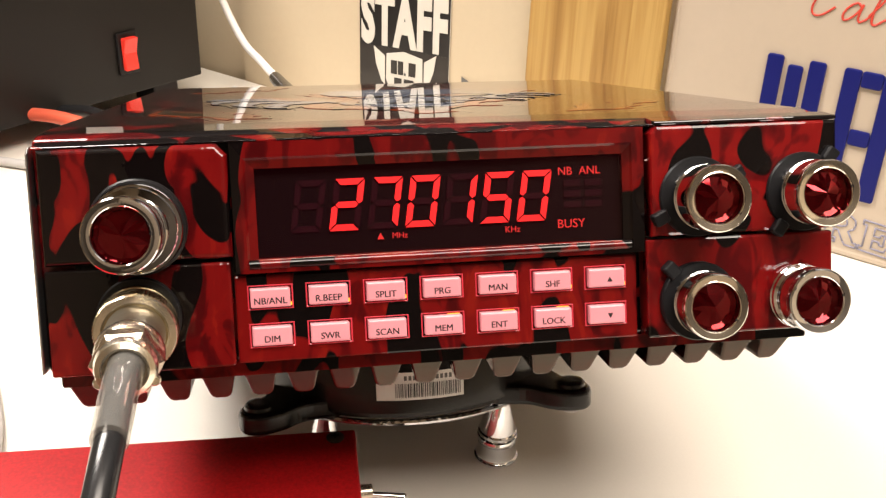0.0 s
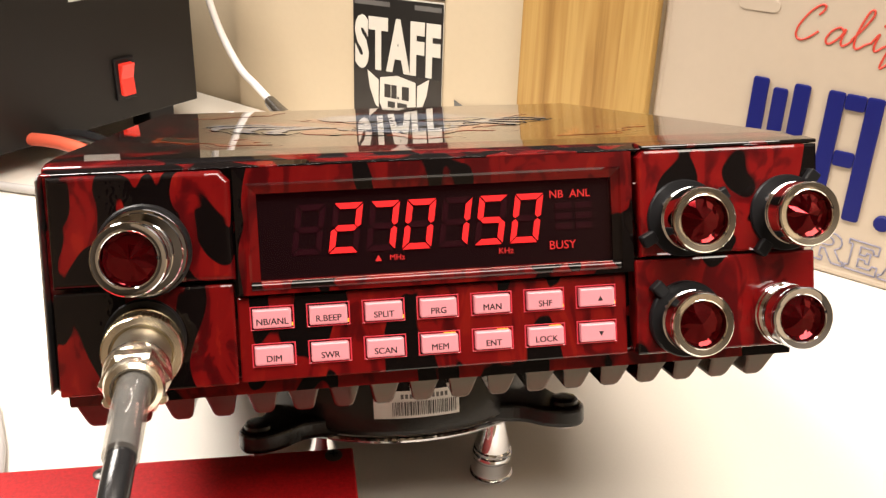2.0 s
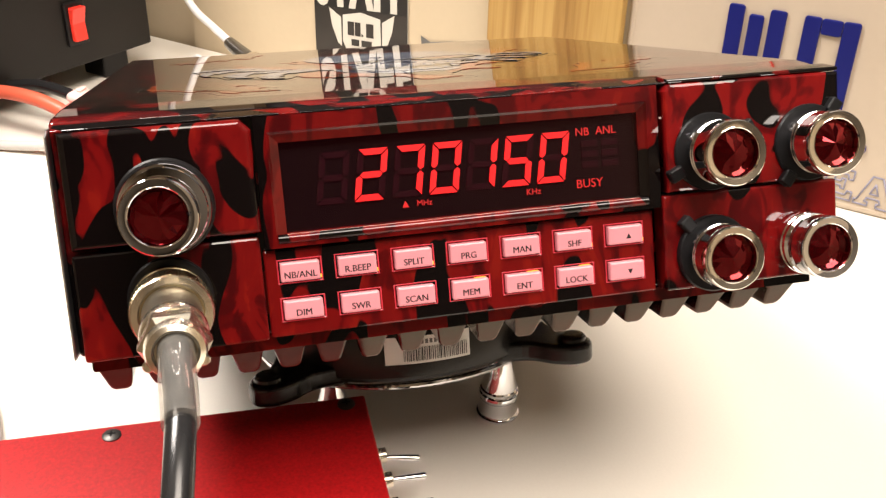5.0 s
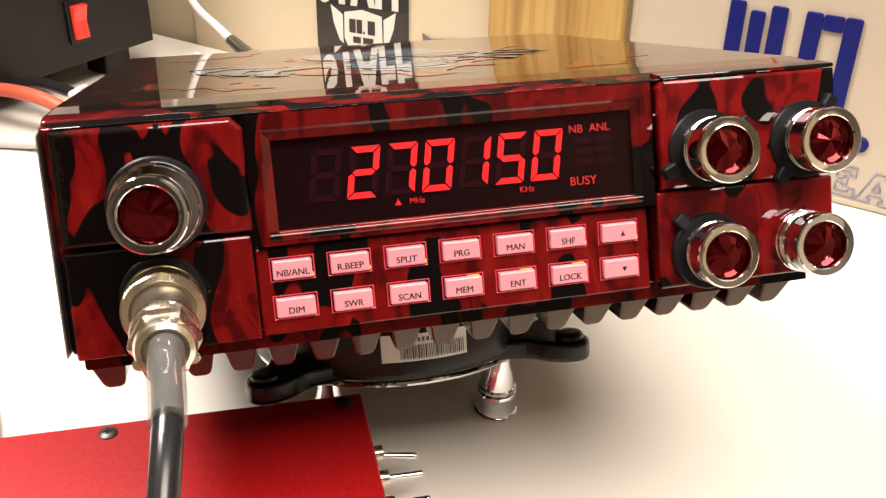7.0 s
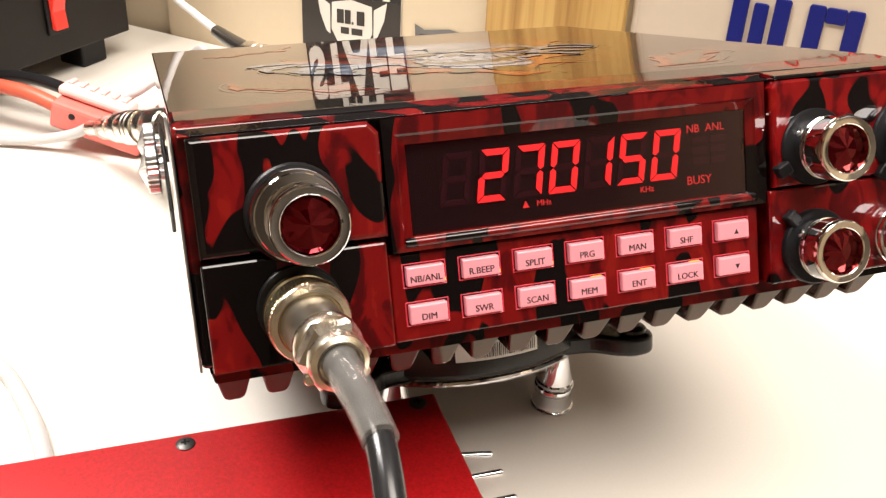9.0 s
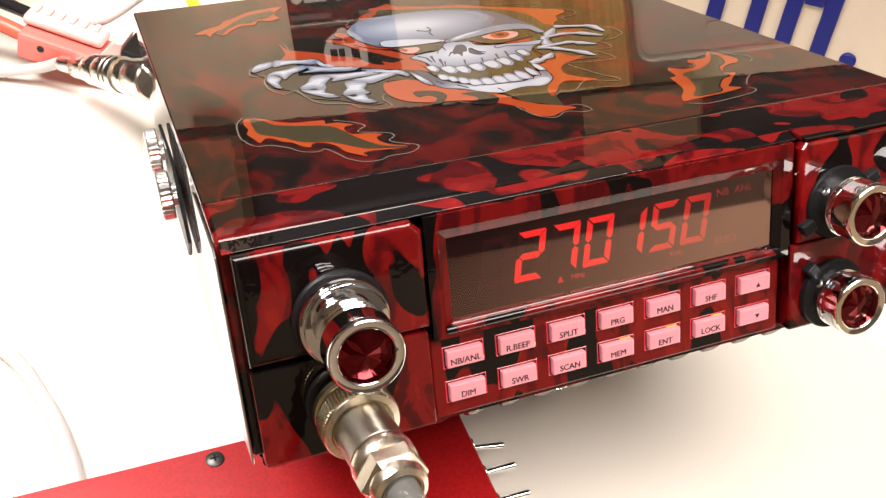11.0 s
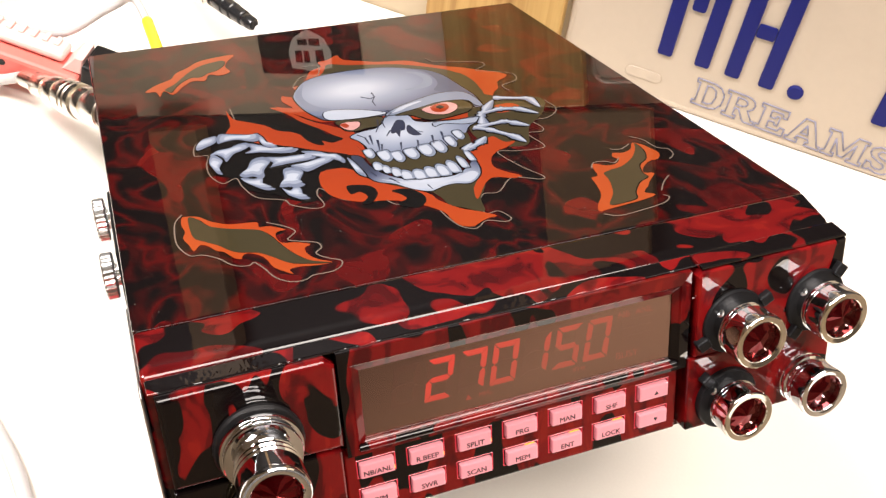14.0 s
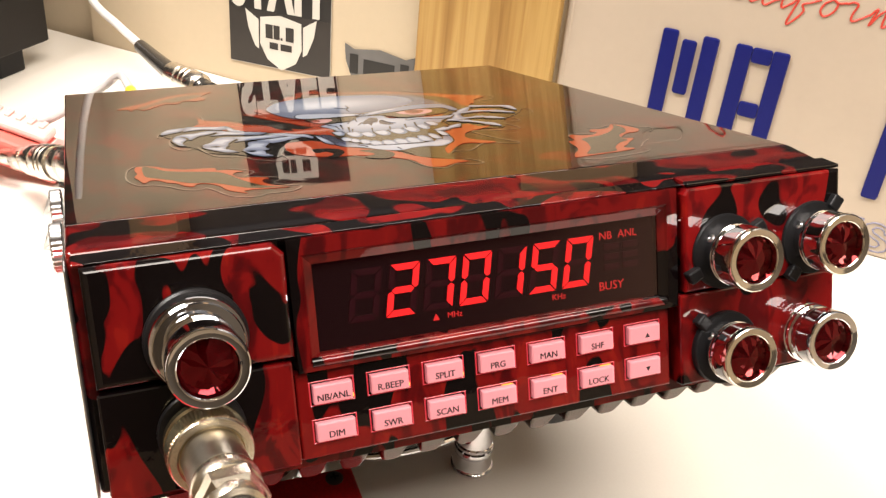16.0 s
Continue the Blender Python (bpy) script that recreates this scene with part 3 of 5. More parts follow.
# keypad
LEGENDS = (("NB/ANL", "R.BEEP", "SPLIT", "PRG", "MAN", "SHF", "+"), ("DIM", "SWR", "SCAN", "MEM", "ENT", "LOCK", "-"))
rim_mesh = key_mesh = None
for row, words in enumerate(LEGENDS):
    for col, word in enumerate(words):
        x, z = 0.75 + 14.07 * col, 0.65 - 9.4 * row
        if rim_mesh is None:
            bm = bmesh.new()
            rings = []
            for y, w, h in ((0.6, 5.75, 3.25), (-0.3, 5.65, 3.15), (-0.5, 5.35, 2.9), (-0.35, 5.05, 2.65), (0.2, 4.85, 2.5)):
                rings.append([bm.verts.new(p) for p in ((-w, y, -h), (w, y, -h), (w, y, h), (-w, y, h))])
            for lo, hi in zip(rings, rings[1:]):
                for k in range(4):
                    bm.faces.new((lo[k], lo[(k + 1) % 4], hi[(k + 1) % 4], hi[k]))
            bm.faces.new(rings[-1])
            bmesh.ops.recalc_face_normals(bm, faces=bm.faces)
            button = part("button", bm, M_KEYRIM, radio)
            rim_mesh = button.data
            bm = slab(bmesh.new(), [(-4.8, -2.1), (-4.5, -2.42), (4.8, -2.42), (4.8, 2.0), (4.35, 2.42), (-4.8, 2.42)], "y", -1.9, 0.4, 0.55, 2)
            key = part("keycap", bm, M_KEY, button)
            key_mesh = key.data
        else:
            button = new("button", rim_mesh)
            button.parent = radio
            key = new("keycap", key_mesh)
            key.parent = button
        button.location = Vector((x, 2.6, z)) * MM
        if (row, col) in ((0, 0), (0, 1), (0, 2), (0, 5), (0, 6), (1, 3), (1, 4), (1, 5)):
            bm = box(bmesh.new(), 4.75, 5.15, -0.9, 0.1, -2.2, -1.4) if row == 0 else box(bmesh.new(), 1.2, 4.2, -0.7, 0.1, 2.35, 2.6)
            part("led_glint", bm, M_LED, button)
        if word in "+-":
            up = 1 if word == "+" else -1
            bm = slab(bmesh.new(), [(0.1, -0.65 * up - 0.4), (1.5, -0.65 * up - 0.4), (0.8, 0.65 * up - 0.4)], "y", -1.96, -1.85)
        else:
            bm = moved(lettering(word, 1.65, 1.0, depth=0.06), -0.04, -1.9, -0.85)
            twin = bmesh.ops.duplicate(bm, geom=bm.verts[:] + bm.edges[:] + bm.faces[:])["geom"]
            bmesh.ops.translate(bm, vec=(0.09, -0.004, 0.02), verts=[v for v in twin if isinstance(v, bmesh.types.BMVert)])
        part("legend", bm, M_INK, button)

# knobs
def knob(at, reach, r, collar, flange, plain_ring=False):
    """A chrome knob with grooves and a faceted red gem; at: its axis on the panel; reach: how far it stands out."""
    x, z = at
    p = [(r * 0.86, 0.0), (r * 0.86, reach * 0.34)]
    if flange:
        p = [(r * f, reach * g) for f, g in ((0.98, 0.0), (0.98, 0.105), (1.19, 0.11), (1.24, 0.125), (1.25, 0.145), (1.25, 0.195), (1.23, 0.21), (1.13, 0.215), (1.12, 0.235), (1.16, 0.25), (1.17, 0.27), (1.17, 0.295), (1.14, 0.31), (0.89, 0.32), (0.86, 0.34), (0.86, 0.44), (0.91, 0.46))]
    elif plain_ring:
        p = [(r * f, reach * g) for f, g in ((0.99, 0.0), (1.01, 0.03), (1.01, 0.15), (0.96, 0.17), (0.96, 0.20), (1.01, 0.22), (1.0, 0.30), (0.9, 0.34))]
    q = 0.49 if flange else 0.38
    p += [(r * 0.88, reach * q), (r * 0.97, reach * (q + 0.02)), (r * 0.98, reach * (q + 0.05)), (r * 0.92, reach * (q + 0.065)), (r * 0.92, reach * (q + 0.085)), (r * 0.98, reach * (q + 0.10)), (r * 0.99, reach * (q + 0.13)), (r * 0.93, reach * (q + 0.145)), (r * 0.93, reach * (q + 0.165)), (r * 0.99, reach * (q + 0.185))]
    p += [(r, reach - 1.7), (r * 0.9, reach - 1.7), (r * 0.76, reach - 2.2), (r * 0.75, reach - 4.0)]
    rp = [(r * 0.995, reach - 1.65), (r, reach - 0.7), (r * 0.985, reach - 0.25), (r * 0.95, reach), (r * 0.93, reach - 0.02), (r * 0.78, reach - 0.28), (r * 0.76, reach - 0.22), (r * 0.735, reach - 0.4), (r * 0.725, reach - 0.9), (r * 0.72, reach - 4.0)]
    body = part("knob", lathe(bmesh.new(), p, (x, 0, z), sides=56, bored=True), M_CHROME, radio, "grooved chrome knob with a red gem", True)
    part("front_ring", lathe(bmesh.new(), rp, (x, 0, z), sides=56, bored=True, hollow=True), M_CHROME if plain_ring else M_RING, body, "", True)
    # cut stone: a girdle, a row of crown facets and a pointed middle, none quite even
    bm = bmesh.new()
    n = 14
    rng = random.Random(int(at[0] * 10))
    turns = [2 * math.pi * (k + 0.25 * rng.random()) / n for k in range(n)]
    rim = [bm.verts.new((x + r * 0.722 * math.cos(a), -reach + 2.3, z + r * 0.722 * math.sin(a))) for a in turns]
    low = [bm.verts.new((x + r * 0.722 * math.cos(a), -reach + 4.2, z + r * 0.722 * math.sin(a))) for a in turns]
    mid = [bm.verts.new((x + r * 0.40 * math.cos(a + 0.22), -reach + 1.45 + 0.5 * rng.random(), z + r * 0.40 * math.sin(a + 0.22))) for a in turns]
    tip = bm.verts.new((x, -reach + 0.9, z))
    for k in range(n):
        e = (k + 1) % n
        bm.faces.new((rim[k], rim[e], mid[k]))
        bm.faces.new((mid[k], rim[e], mid[e]))
        bm.faces.new((mid[k], mid[e], tip))
        bm.faces.new((rim[k], low[k], low[e], rim[e]))
    bm.faces.new(low)
    bmesh.ops.recalc_face_normals(bm, faces=bm.faces)
    part("gem", bm, M_GEM, body, "faceted red glass gem")
    part("set_screw", lathe(bmesh.new(), [(1.2, 0), (1.2, 0.5), (0.9, 0.8), (0.3, 0.5)], (x - r * 0.62, -reach * 0.22, z + r * 0.50), (-0.78, 0, 0.62), 12), M_STEEL, body)
    part("dot_mark", lathe(bmesh.new(), [(0.45, 0), (0.45, 0.15)], (x + r * 0.76 * math.cos(collar + 0.4), 0.40 - reach, z + r * 0.76 * math.sin(collar + 0.4)), sides=10), M_BLACKP, body)
    return body


def ring_collar(at, r, angles):
    """A black rubber-edged outer control ring with square lugs."""
    x, z = at
    bm = lathe(bmesh.new(), [(r * 1.16, 0), (r * 1.22, 0.6), (r * 1.22, 2.3), (r * 1.18, 2.8), (r * 0.90, 2.9)], (x, 0, z), sides=44)
    ring = part("control_ring", bm, M_RUBBER, radio, "black rubber control ring with lugs", True)
    for a in angles:
        bm = box(bmesh.new(), r * 1.12, r * 1.60, -4.0, -0.8, -1.7, 1.7, 0.5)
        part("lug", moved(bm, x, 0, z, Matrix.Rotation(-a, 4, "Y")), M_RUBBER, ring)
    return ring


knob((-28.7, 19.1), 23.0, 8.5, 5.9, True, True)
for at, reach, lugs in (((108.6, 20.3), 15.5, (0.50, 3.6)), ((137.0, 20.3), 14.6, (0.92, 4.05)), ((108.6, -6.4), 13.0, (2.3,)), ((136.2, -6.8), 12.0, ())):
    knob(at, reach, 8.3, 2.0 + at[0] * 0.03, False, not lugs)
    if lugs:
        ring_collar(at, 8.3, lugs)
part("socket_flange", lathe(bmesh.new(), [(9.9, 0.0), (9.9, 0.8), (9.5, 1.3), (8.0, 1.3)], (-30.0, 0, -2.2), sides=40), M_BLACKP, radio, "", True)
part("knob_seat", lathe(bmesh.new(), [(11.5, 0), (11.5, 1.0), (11.0, 1.6), (9, 1.6)], (-28.8, -0.6, 19.4), sides=40), M_BLACKP, radio, "", True)

# small bars in place of reflected glints beside the right knobs
for x, z in ((122.6, 29.4), (121.0, 4.8), (97.0, 4.2), (95.8, 30.0)):
    for k in range(3):
        part("glint_bar", moved(box(bmesh.new(), -0.35, 0.35, -0.30, -0.22, -0.22, 0.22), x + 1.1 * k, 0, z + 0.35 * (k % 2)), M_GLINT, radio)

# left side: bracket, thumb screws, rear sockets
bracket = part("side_bracket", slab(bmesh.new(), [(86, 14), (98, 6), (140, 14), (140, 40), (94, 36)], "x", -55.2, -54.0, 0.3), M_BLACKP, radio, "black steel mounting bracket")
for y, z in ((98.5, 26.5), (131.5, 33.0)):
    bm = lathe(bmesh.new(), [(3.6, 0), (3.6, 1.6), (7.3, 1.8), (7.7, 2.3), (7.7, 5.2), (7.3, 5.7), (5.6, 6.0), (0.6, 8.0)], (-54.8, y, z), (-1, 0, 0), 56, wobble=lambda k: 1.0 if k % 2 else 0.95)
    part("thumb_screw", bm, M_STEEL, bracket, "knurled bright steel thumb screw")
part("rear_socket", lathe(bmesh.new(), [(9, 0), (9, 3), (7.5, 4), (7.5, 14)], (-8, 228, 42), (0, 1, 0.1), 24), M_STEEL, radio, "", True)

# ---- printed decal on the lid: layered flat shapes ----
decal = part("lid_decal", slab(bmesh.new(), [(44, 100), (52, 100), (52, 106), (44, 106)], "z", 0.0, 0.02), M_PRINTBLACK, radio, "printed grinning bone mask with torn orange flame edges")


def on_lid(bm):
    for v in bm.verts:
        v.co.z += 40.4 + SLOPE * v.co.y + ROLL * (v.co.x - 47)
    return bm


for v in decal.data.vertices:
    v.co.z += (40.4 + SLOPE * v.co.y * 1000 + ROLL * (v.co.x * 1000 - 47)) * MM


def print_shape(name, outline, mat, level, steps=5, jag=0.0, seed=0):
    rng = random.Random(seed)
    line = spline([(x, y, 0) for x, y in outline], steps, True) if steps > 1 else [Vector((x, y, 0)) for x, y in outline]
    if jag:
        c = sum(line, Vector()) / len(line)
        line = [p + (p - c).normalized() * jag * (rng.random() - 0.45) for p in line]
    bm = slab(bmesh.new(), [(p.x, p.y) for p in line], "z", 0.0, 0.03 + 0.03 * level)
    return part(name, on_lid(bm), mat, decal)


def film_line(points):
    """The thin light edge of the clear film, an open line."""
    line = spline([(x, y, 0) for x, y in points], 6)
    bm = bmesh.new()
    rows = []
    for i, p in enumerate(line):
        d = (line[min(i + 1, len(line) - 1)] - line[max(i - 1, 0)]).normalized() * 0.22
        rows.append([bm.verts.new((p.x - d.y * k, p.y + d.x * k, 0.07)) for k in (-1, 1)])
    for p, q in zip(rows, rows[1:]):
        bm.faces.new((p[0], p[1], q[1], q[0]))
    bmesh.ops.recalc_face_normals(bm, faces=bm.faces)
    return part("film_edge", on_lid(bm), M_FILM, decal)


def print_gradient(name, centre, radii, stops):
    """Printed tone that runs from the rim (first stop) to a light centre (last stop), in millimetres of the lid."""
    m = material(name, (0.3, 0.3, 0.3), 0.4, spec=0.1, coat=1.0, coat_rough=0.02, grain=0, stain=0)
    nt = m.node_tree
    co, mp, gr = nt.nodes.new("ShaderNodeTexCoord"), nt.nodes.new("ShaderNodeMapping"), nt.nodes.new("ShaderNodeTexGradient")
    gr.gradient_type = "SPHERICAL"
    mp.inputs["Scale"].default_value = (1000 / radii[0], 1000 / radii[1], 0)
    mp.inputs["Location"].default_value = (-centre[0] / radii[0], -centre[1] / radii[1], 0)
    nt.links.new(co.outputs["Object"], mp.inputs["Vector"])
    nt.links.new(mp.outputs["Vector"], gr.inputs["Vector"])
    r = ramp_node(nt, stops)
    nt.links.new(gr.outputs["Fac"], r.inputs["Fac"])
    nt.links.new(r.outputs["Color"], nt.nodes["Principled BSDF"].inputs["Base Color"])
    return m


TONE = ((0.02, 0.024, 0.044), (0.053, 0.061, 0.102), (0.102, 0.118, 0.176), (0.168, 0.192, 0.254), (0.295, 0.32, 0.377))
M_DOME = print_gradient("dome_print", (42, 152.5), (40, 25), ((0.05, TONE[1]), (0.28, TONE[2]), (0.55, TONE[3]), (0.85, TONE[4])))
M_FACE = print_gradient("face_print", (47, 110.5), (38, 24), ((0.05, TONE[1]), (0.30, TONE[2]), (0.55, TONE[3]), (0.9, TONE[4])))
M_JAW = print_gradient("jaw_print", (43, 71.5), (34, 18), ((0.05, TONE[0]), (0.3, TONE[1]), (0.6, TONE[3]), (0.9, TONE[4])))
M_FLAMEG = print_gradient("flame_print", (40, 120), (110, 110), ((0.0, (0.25, 0.041, 0.006)), (0.5, (0.225, 0.026, 0.004)), (1.0, (0.175, 0.017, 0.003))))
M_EYE = material("eye_print", (0.36, 0.19, 0.18), 0.4, spec=0.1, coat=1.0, coat_rough=0.02, grain=0.05, stain=0.25, stain_scale=200)

FLAME_TOP = [(6.5, 150), (15.5, 144), (13.5, 150.5), (14, 156.5), (18, 154), (20.5, 158), (20.5, 163.5), (24.5, 165.5), (27.5, 171.5), (30, 177), (35.5, 180.5), (35.5, 185.5), (40.5, 187), (45, 190.5), (46, 185), (51.5, 181), (60, 176.5), (69.5, 174.5), (78.5, 166), (86.5, 160.5), (94, 154.5), (101, 148.5), (102.5, 144.5), (96.5, 140), (95, 135), (91.5, 131.5), (88.5, 125.5), (83, 119), (73.5, 112), (43, 124), (23, 128.5), (17.5, 135.5), (13.5, 141)]
PATCH_A = [(-34, 76.5), (-33, 77.5), (-29, 76), (-26, 72), (-21.5, 68.5), (-17, 67.5), (-13, 66.5), (-13, 63.5), (-10, 63), (-6, 59.5), (-8.5, 59), (-9.5, 56.5), (-8.5, 52.5), (-5, 51.5), (-1, 49), (-3, 47.5), (-3, 44), (-1, 40.5), (2.5, 37.5), (-2, 37.5), (-6.5, 38.5), (-9.5, 38), (-9, 35.5), (-11, 37.5), (-13.5, 41), (-14.5, 45.5), (-16.5, 49), (-19, 50.5), (-20.5, 49.5), (-21, 48), (-23, 49.5), (-25, 53.5), (-27, 55), (-29, 58.5), (-31, 59.5), (-33, 57), (-34, 61), (-35, 65), (-34, 68.5), (-34.5, 72.5)]
PATCH_B = [(85.5, 36), (87, 39.5), (90.5, 44), (92, 48), (93, 53.5), (93.5, 56), (96, 56.5), (97, 61.5), (98.5, 64.5), (101.5, 62), (105, 61.5), (108, 64), (107, 66.5), (108.5, 69), (111.5, 68), (115.5, 69.5), (118.5, 73.5), (121, 71), (122, 68), (123, 63.5), (120.5, 60), (117, 59.5), (113, 56.5), (111, 53), (114, 51.5), (110, 47.5), (108, 45), (104.5, 41.5), (107, 39), (102, 37.5), (93, 36.5), (88, 36)]
PATCH_C = [(-34.5, 179), (-29.5, 185), (-23.5, 189), (-21, 194.5), (-15.5, 199), (-11.5, 203.5), (-5.5, 206), (4.5, 207), (1, 200.5), (-1, 194.5), (0, 188.5), (-4.5, 186), (-8.5, 188.5), (-11, 182.5), (-15.5, 184), (-20, 179.5), (-24.5, 173), (-27.5, 178), (-29.5, 172.5), (-30.5, 178)]
TEARS = ([(-32, 76.5), (-29.5, 74.5), (-27, 69.5), (-22, 66), (-17.5, 64), (-13, 61.5), (-10.5, 56.5), (-9, 51.5), (-6.5, 45.5), (-3, 40.5), (2, 37.5), (-5, 39.5), (-9, 41.5), (-13, 46.5), (-16.5, 50), (-21.5, 52), (-24, 54.5), (-26, 57.5), (-29.5, 61), (-32, 64), (-32.5, 69.5)], [(90.5, 38.5), (95, 44.5), (98, 52.5), (98.5, 57), (102, 58.5), (106.5, 59.5), (112.5, 63.5), (117, 69), (119, 73), (119, 67), (116.5, 61.5), (112.5, 58.5), (110.5, 53.5), (110.5, 50), (106.5, 48), (102, 43), (100, 39), (94.5, 38)], [(-27, 179), (-23.5, 182.5), (-20, 187.5), (-16, 193.5), (-10.5, 199), (-1.5, 202), (-1, 197.5), (-5, 192), (-8.5, 190.5), (-12.5, 187), (-16.5, 187.5), (-22, 181.5), (-25, 175.5)])
for k, (outline, inner) in enumerate(zip((PATCH_A, PATCH_B, PATCH_C), TEARS)):
    print_shape("flame_patch", outline, M_FLAMEG, 1, 3)
    print_shape("tear_edge", [(x * 1.0 + 0.35, y - 0.35) for x, y in inner], M_PRINTBLACK, 1.6, 4)
    print_shape("dark_tear", inner, M_KHAKI, 2, 4)
film_line([(-33.5, 79), (-36, 75), (-37, 68.5), (-37, 61.5), (-34.5, 55), (-31, 54), (-27, 50.5), (-24.5, 46.5), (-22, 44.5), (-19.5, 44), (-18, 45), (-16, 41), (-14, 35.5), (-10.5, 32), (-6.5, 31.5), (-4, 33), (1.5, 33), (4.5, 35), (5, 37.5), (2.5, 39.5), (0, 42), (-0.5, 44), (1.5, 46), (1, 49), (-3.5, 51.5), (-6.5, 53.5), (-5, 55.5), (-3.5, 57.5), (-5.5, 61), (-10.5, 65.5)])
film_line([(86, 34), (90, 31.5), (98, 32), (106.5, 33.5), (110, 36), (109, 38)])
film_line([(110, 40.5), (113.5, 45), (117.5, 48.5)])
film_line([(120, 78), (123, 74.5), (124.5, 67.5), (127.5, 65), (127, 61), (124, 58.5)])
film_line([(109, 72), (112, 70.5), (117, 73)])
film_line([(96.5, 61.5), (99, 65), (103, 64.5), (105.5, 62.5), (108.5, 65)])
film_line([(6.5, 149), (10.5, 145), (11, 136.5), (15, 129), (18.5, 131.5), (21, 124.5), (20, 117.5), (23, 113), (27, 113)])
film_line([(-6.5, 152), (-7, 138.5), (-11.5, 131), (-16.5, 130), (-22, 127), (-24, 121.5), (-24, 117), (-20, 116), (-21.5, 109), (-21.5, 101), (-18.5, 94.5), (-14, 96.5), (-13, 90), (-10, 81.5), (-2.5, 77), (-1, 73), (5, 68.5), (8.5, 69.5), (8, 76.5), (10, 80), (14.5, 71), (21, 68), (25, 70), (24.5, 74), (21.5, 74.5)])
film_line([(26, 72.5), (27.5, 65), (30, 61.5), (34, 61.5), (36.5, 64), (40, 58.5), (41, 50.5), (43, 43), (47, 40), (51.5, 43), (56.5, 40.5), (59, 42), (57, 47), (53, 47), (53.5, 53.5), (57, 58.5), (62, 58), (69.5, 65), (77.5, 61), (79.5, 62.5), (76, 70), (73, 79.5), (73, 84), (79.5, 82), (87.5, 81), (89.5, 83.5), (88, 93), (93.5, 93), (95, 96), (93.5, 101.5), (91, 104), (98, 102.5), (102, 103.5), (106.5, 108), (106.5, 115), (104.5, 120)])
film_line([(97.5, 130.5), (97, 136), (104, 139), (105.5, 145.5), (99, 150.5), (93, 154), (98.5, 158), (97, 162.5), (81.5, 168.5), (78.5, 173.5)])
film_line([(23.5, 164), (20, 163), (25.5, 172.5), (32, 172), (34.5, 182), (28.5, 183)])
print_shape("flame", FLAME_TOP, M_FLAMEG, 1, 3, 0.6, 1)
print_shape("dark_tear", [(21, 158), (27, 165), (32, 170), (35.5, 175.5), (39, 181.5), (46, 178.5), (59, 174), (68.5, 170), (79, 162), (86, 153), (88, 143), (87, 131.5), (82.5, 120.5), (63.5, 120.5), (26, 140.5)], M_KHAKI, 2, 4, 0.5, 2)
print_shape("dark_tear", [(83.5, 133.5), (89.5, 128), (105.5, 120), (101, 108), (90.5, 97.5), (84, 85), (72.5, 90), (70, 99), (73, 112)], M_KHAKI, 1.6, 4, 0.6, 3)
print_shape("dark_tear", [(6, 153.5), (10.5, 145.5), (11.5, 137), (16.5, 131), (20, 124.5), (22.5, 117), (27.5, 115), (29.5, 106), (29, 96.5), (23, 99), (16.5, 106), (8.5, 114), (1, 122.5), (-3.5, 130), (-6, 152)], M_PRINTBLACK, 1.4, 4, 0.5, 4)
print_shape("dark_tear", [(-23, 121), (-19.5, 126.5), (-11.5, 130), (0.5, 120.5), (17, 106.5), (26.5, 97.5), (26, 86.5), (20.5, 91), (14, 92), (11, 84.5), (6.5, 73), (1, 75), (-4.5, 81.5), (-12, 87.5), (-15.5, 97), (-20, 102), (-20.5, 113.5)], M_PRINTBLACK, 1.2, 4, 0.6, 5)
print_shape("flame", [(-8, 150.5), (-7, 142.5), (-2, 137.5), (3, 132.5), (6, 127), (10.5, 124), (13, 120.5), (14, 115.5), (16.5, 111), (19, 110), (19, 113.5), (22, 110.5), (27, 113), (27, 118.5), (29, 112.5), (29, 104.5), (29.5, 95.5), (23.5, 101), (17, 105.5), (10, 111), (3.5, 116), (-3.5, 120.5), (-8.5, 130), (-12.5, 129.5), (-9, 136.5)], M_FLAMEG, 2.2, 3, 0.4, 6)
print_shape("flame", [(7.5, 147.5), (12.5, 144.5), (15, 138), (19.5, 130), (23, 126), (27, 121.5), (30.5, 118), (31.5, 111.5), (30.5, 98), (29, 104.5), (27, 111.5), (24, 116), (22, 120.5), (19, 125.5), (15.5, 131.5), (12.5, 139.5)], M_FLAMEG, 2.6, 3, 0.3, 7)
print_shape("flame", [(12, 89.5), (15, 91.5), (20.5, 91), (24.5, 86), (26.5, 80), (33.5, 72.5), (40.5, 65.5), (42.5, 59.5), (45.5, 54.5), (48, 51.5), (52, 48.5), (55.5, 44.5), (51.5, 44), (47, 41.5), (43.5, 43), (42, 47), (41.5, 52), (39, 56), (36, 59.5), (32, 63), (27, 65.5), (22.5, 66.5), (17.5, 68.5), (12.5, 73.5), (10.5, 81.5)], M_FLAMEG, 2, 3, 0.4, 8)
print_shape("dark_tear", [(18, 78.5), (22, 78), (25.5, 75.5), (26, 70.5), (22.5, 65.5), (19.5, 66), (22.5, 69.5), (21, 73.5), (18, 73)], M_PRINTBLACK, 2.6, 3)
print_shape("dark_tear", [(30.5, 70.5), (35, 70.5), (38.5, 66.5), (39, 61.5), (35.5, 57.5), (31, 60), (30, 62.5), (33.5, 64), (32.5, 67.5)], M_PRINTBLACK, 2.6, 3)
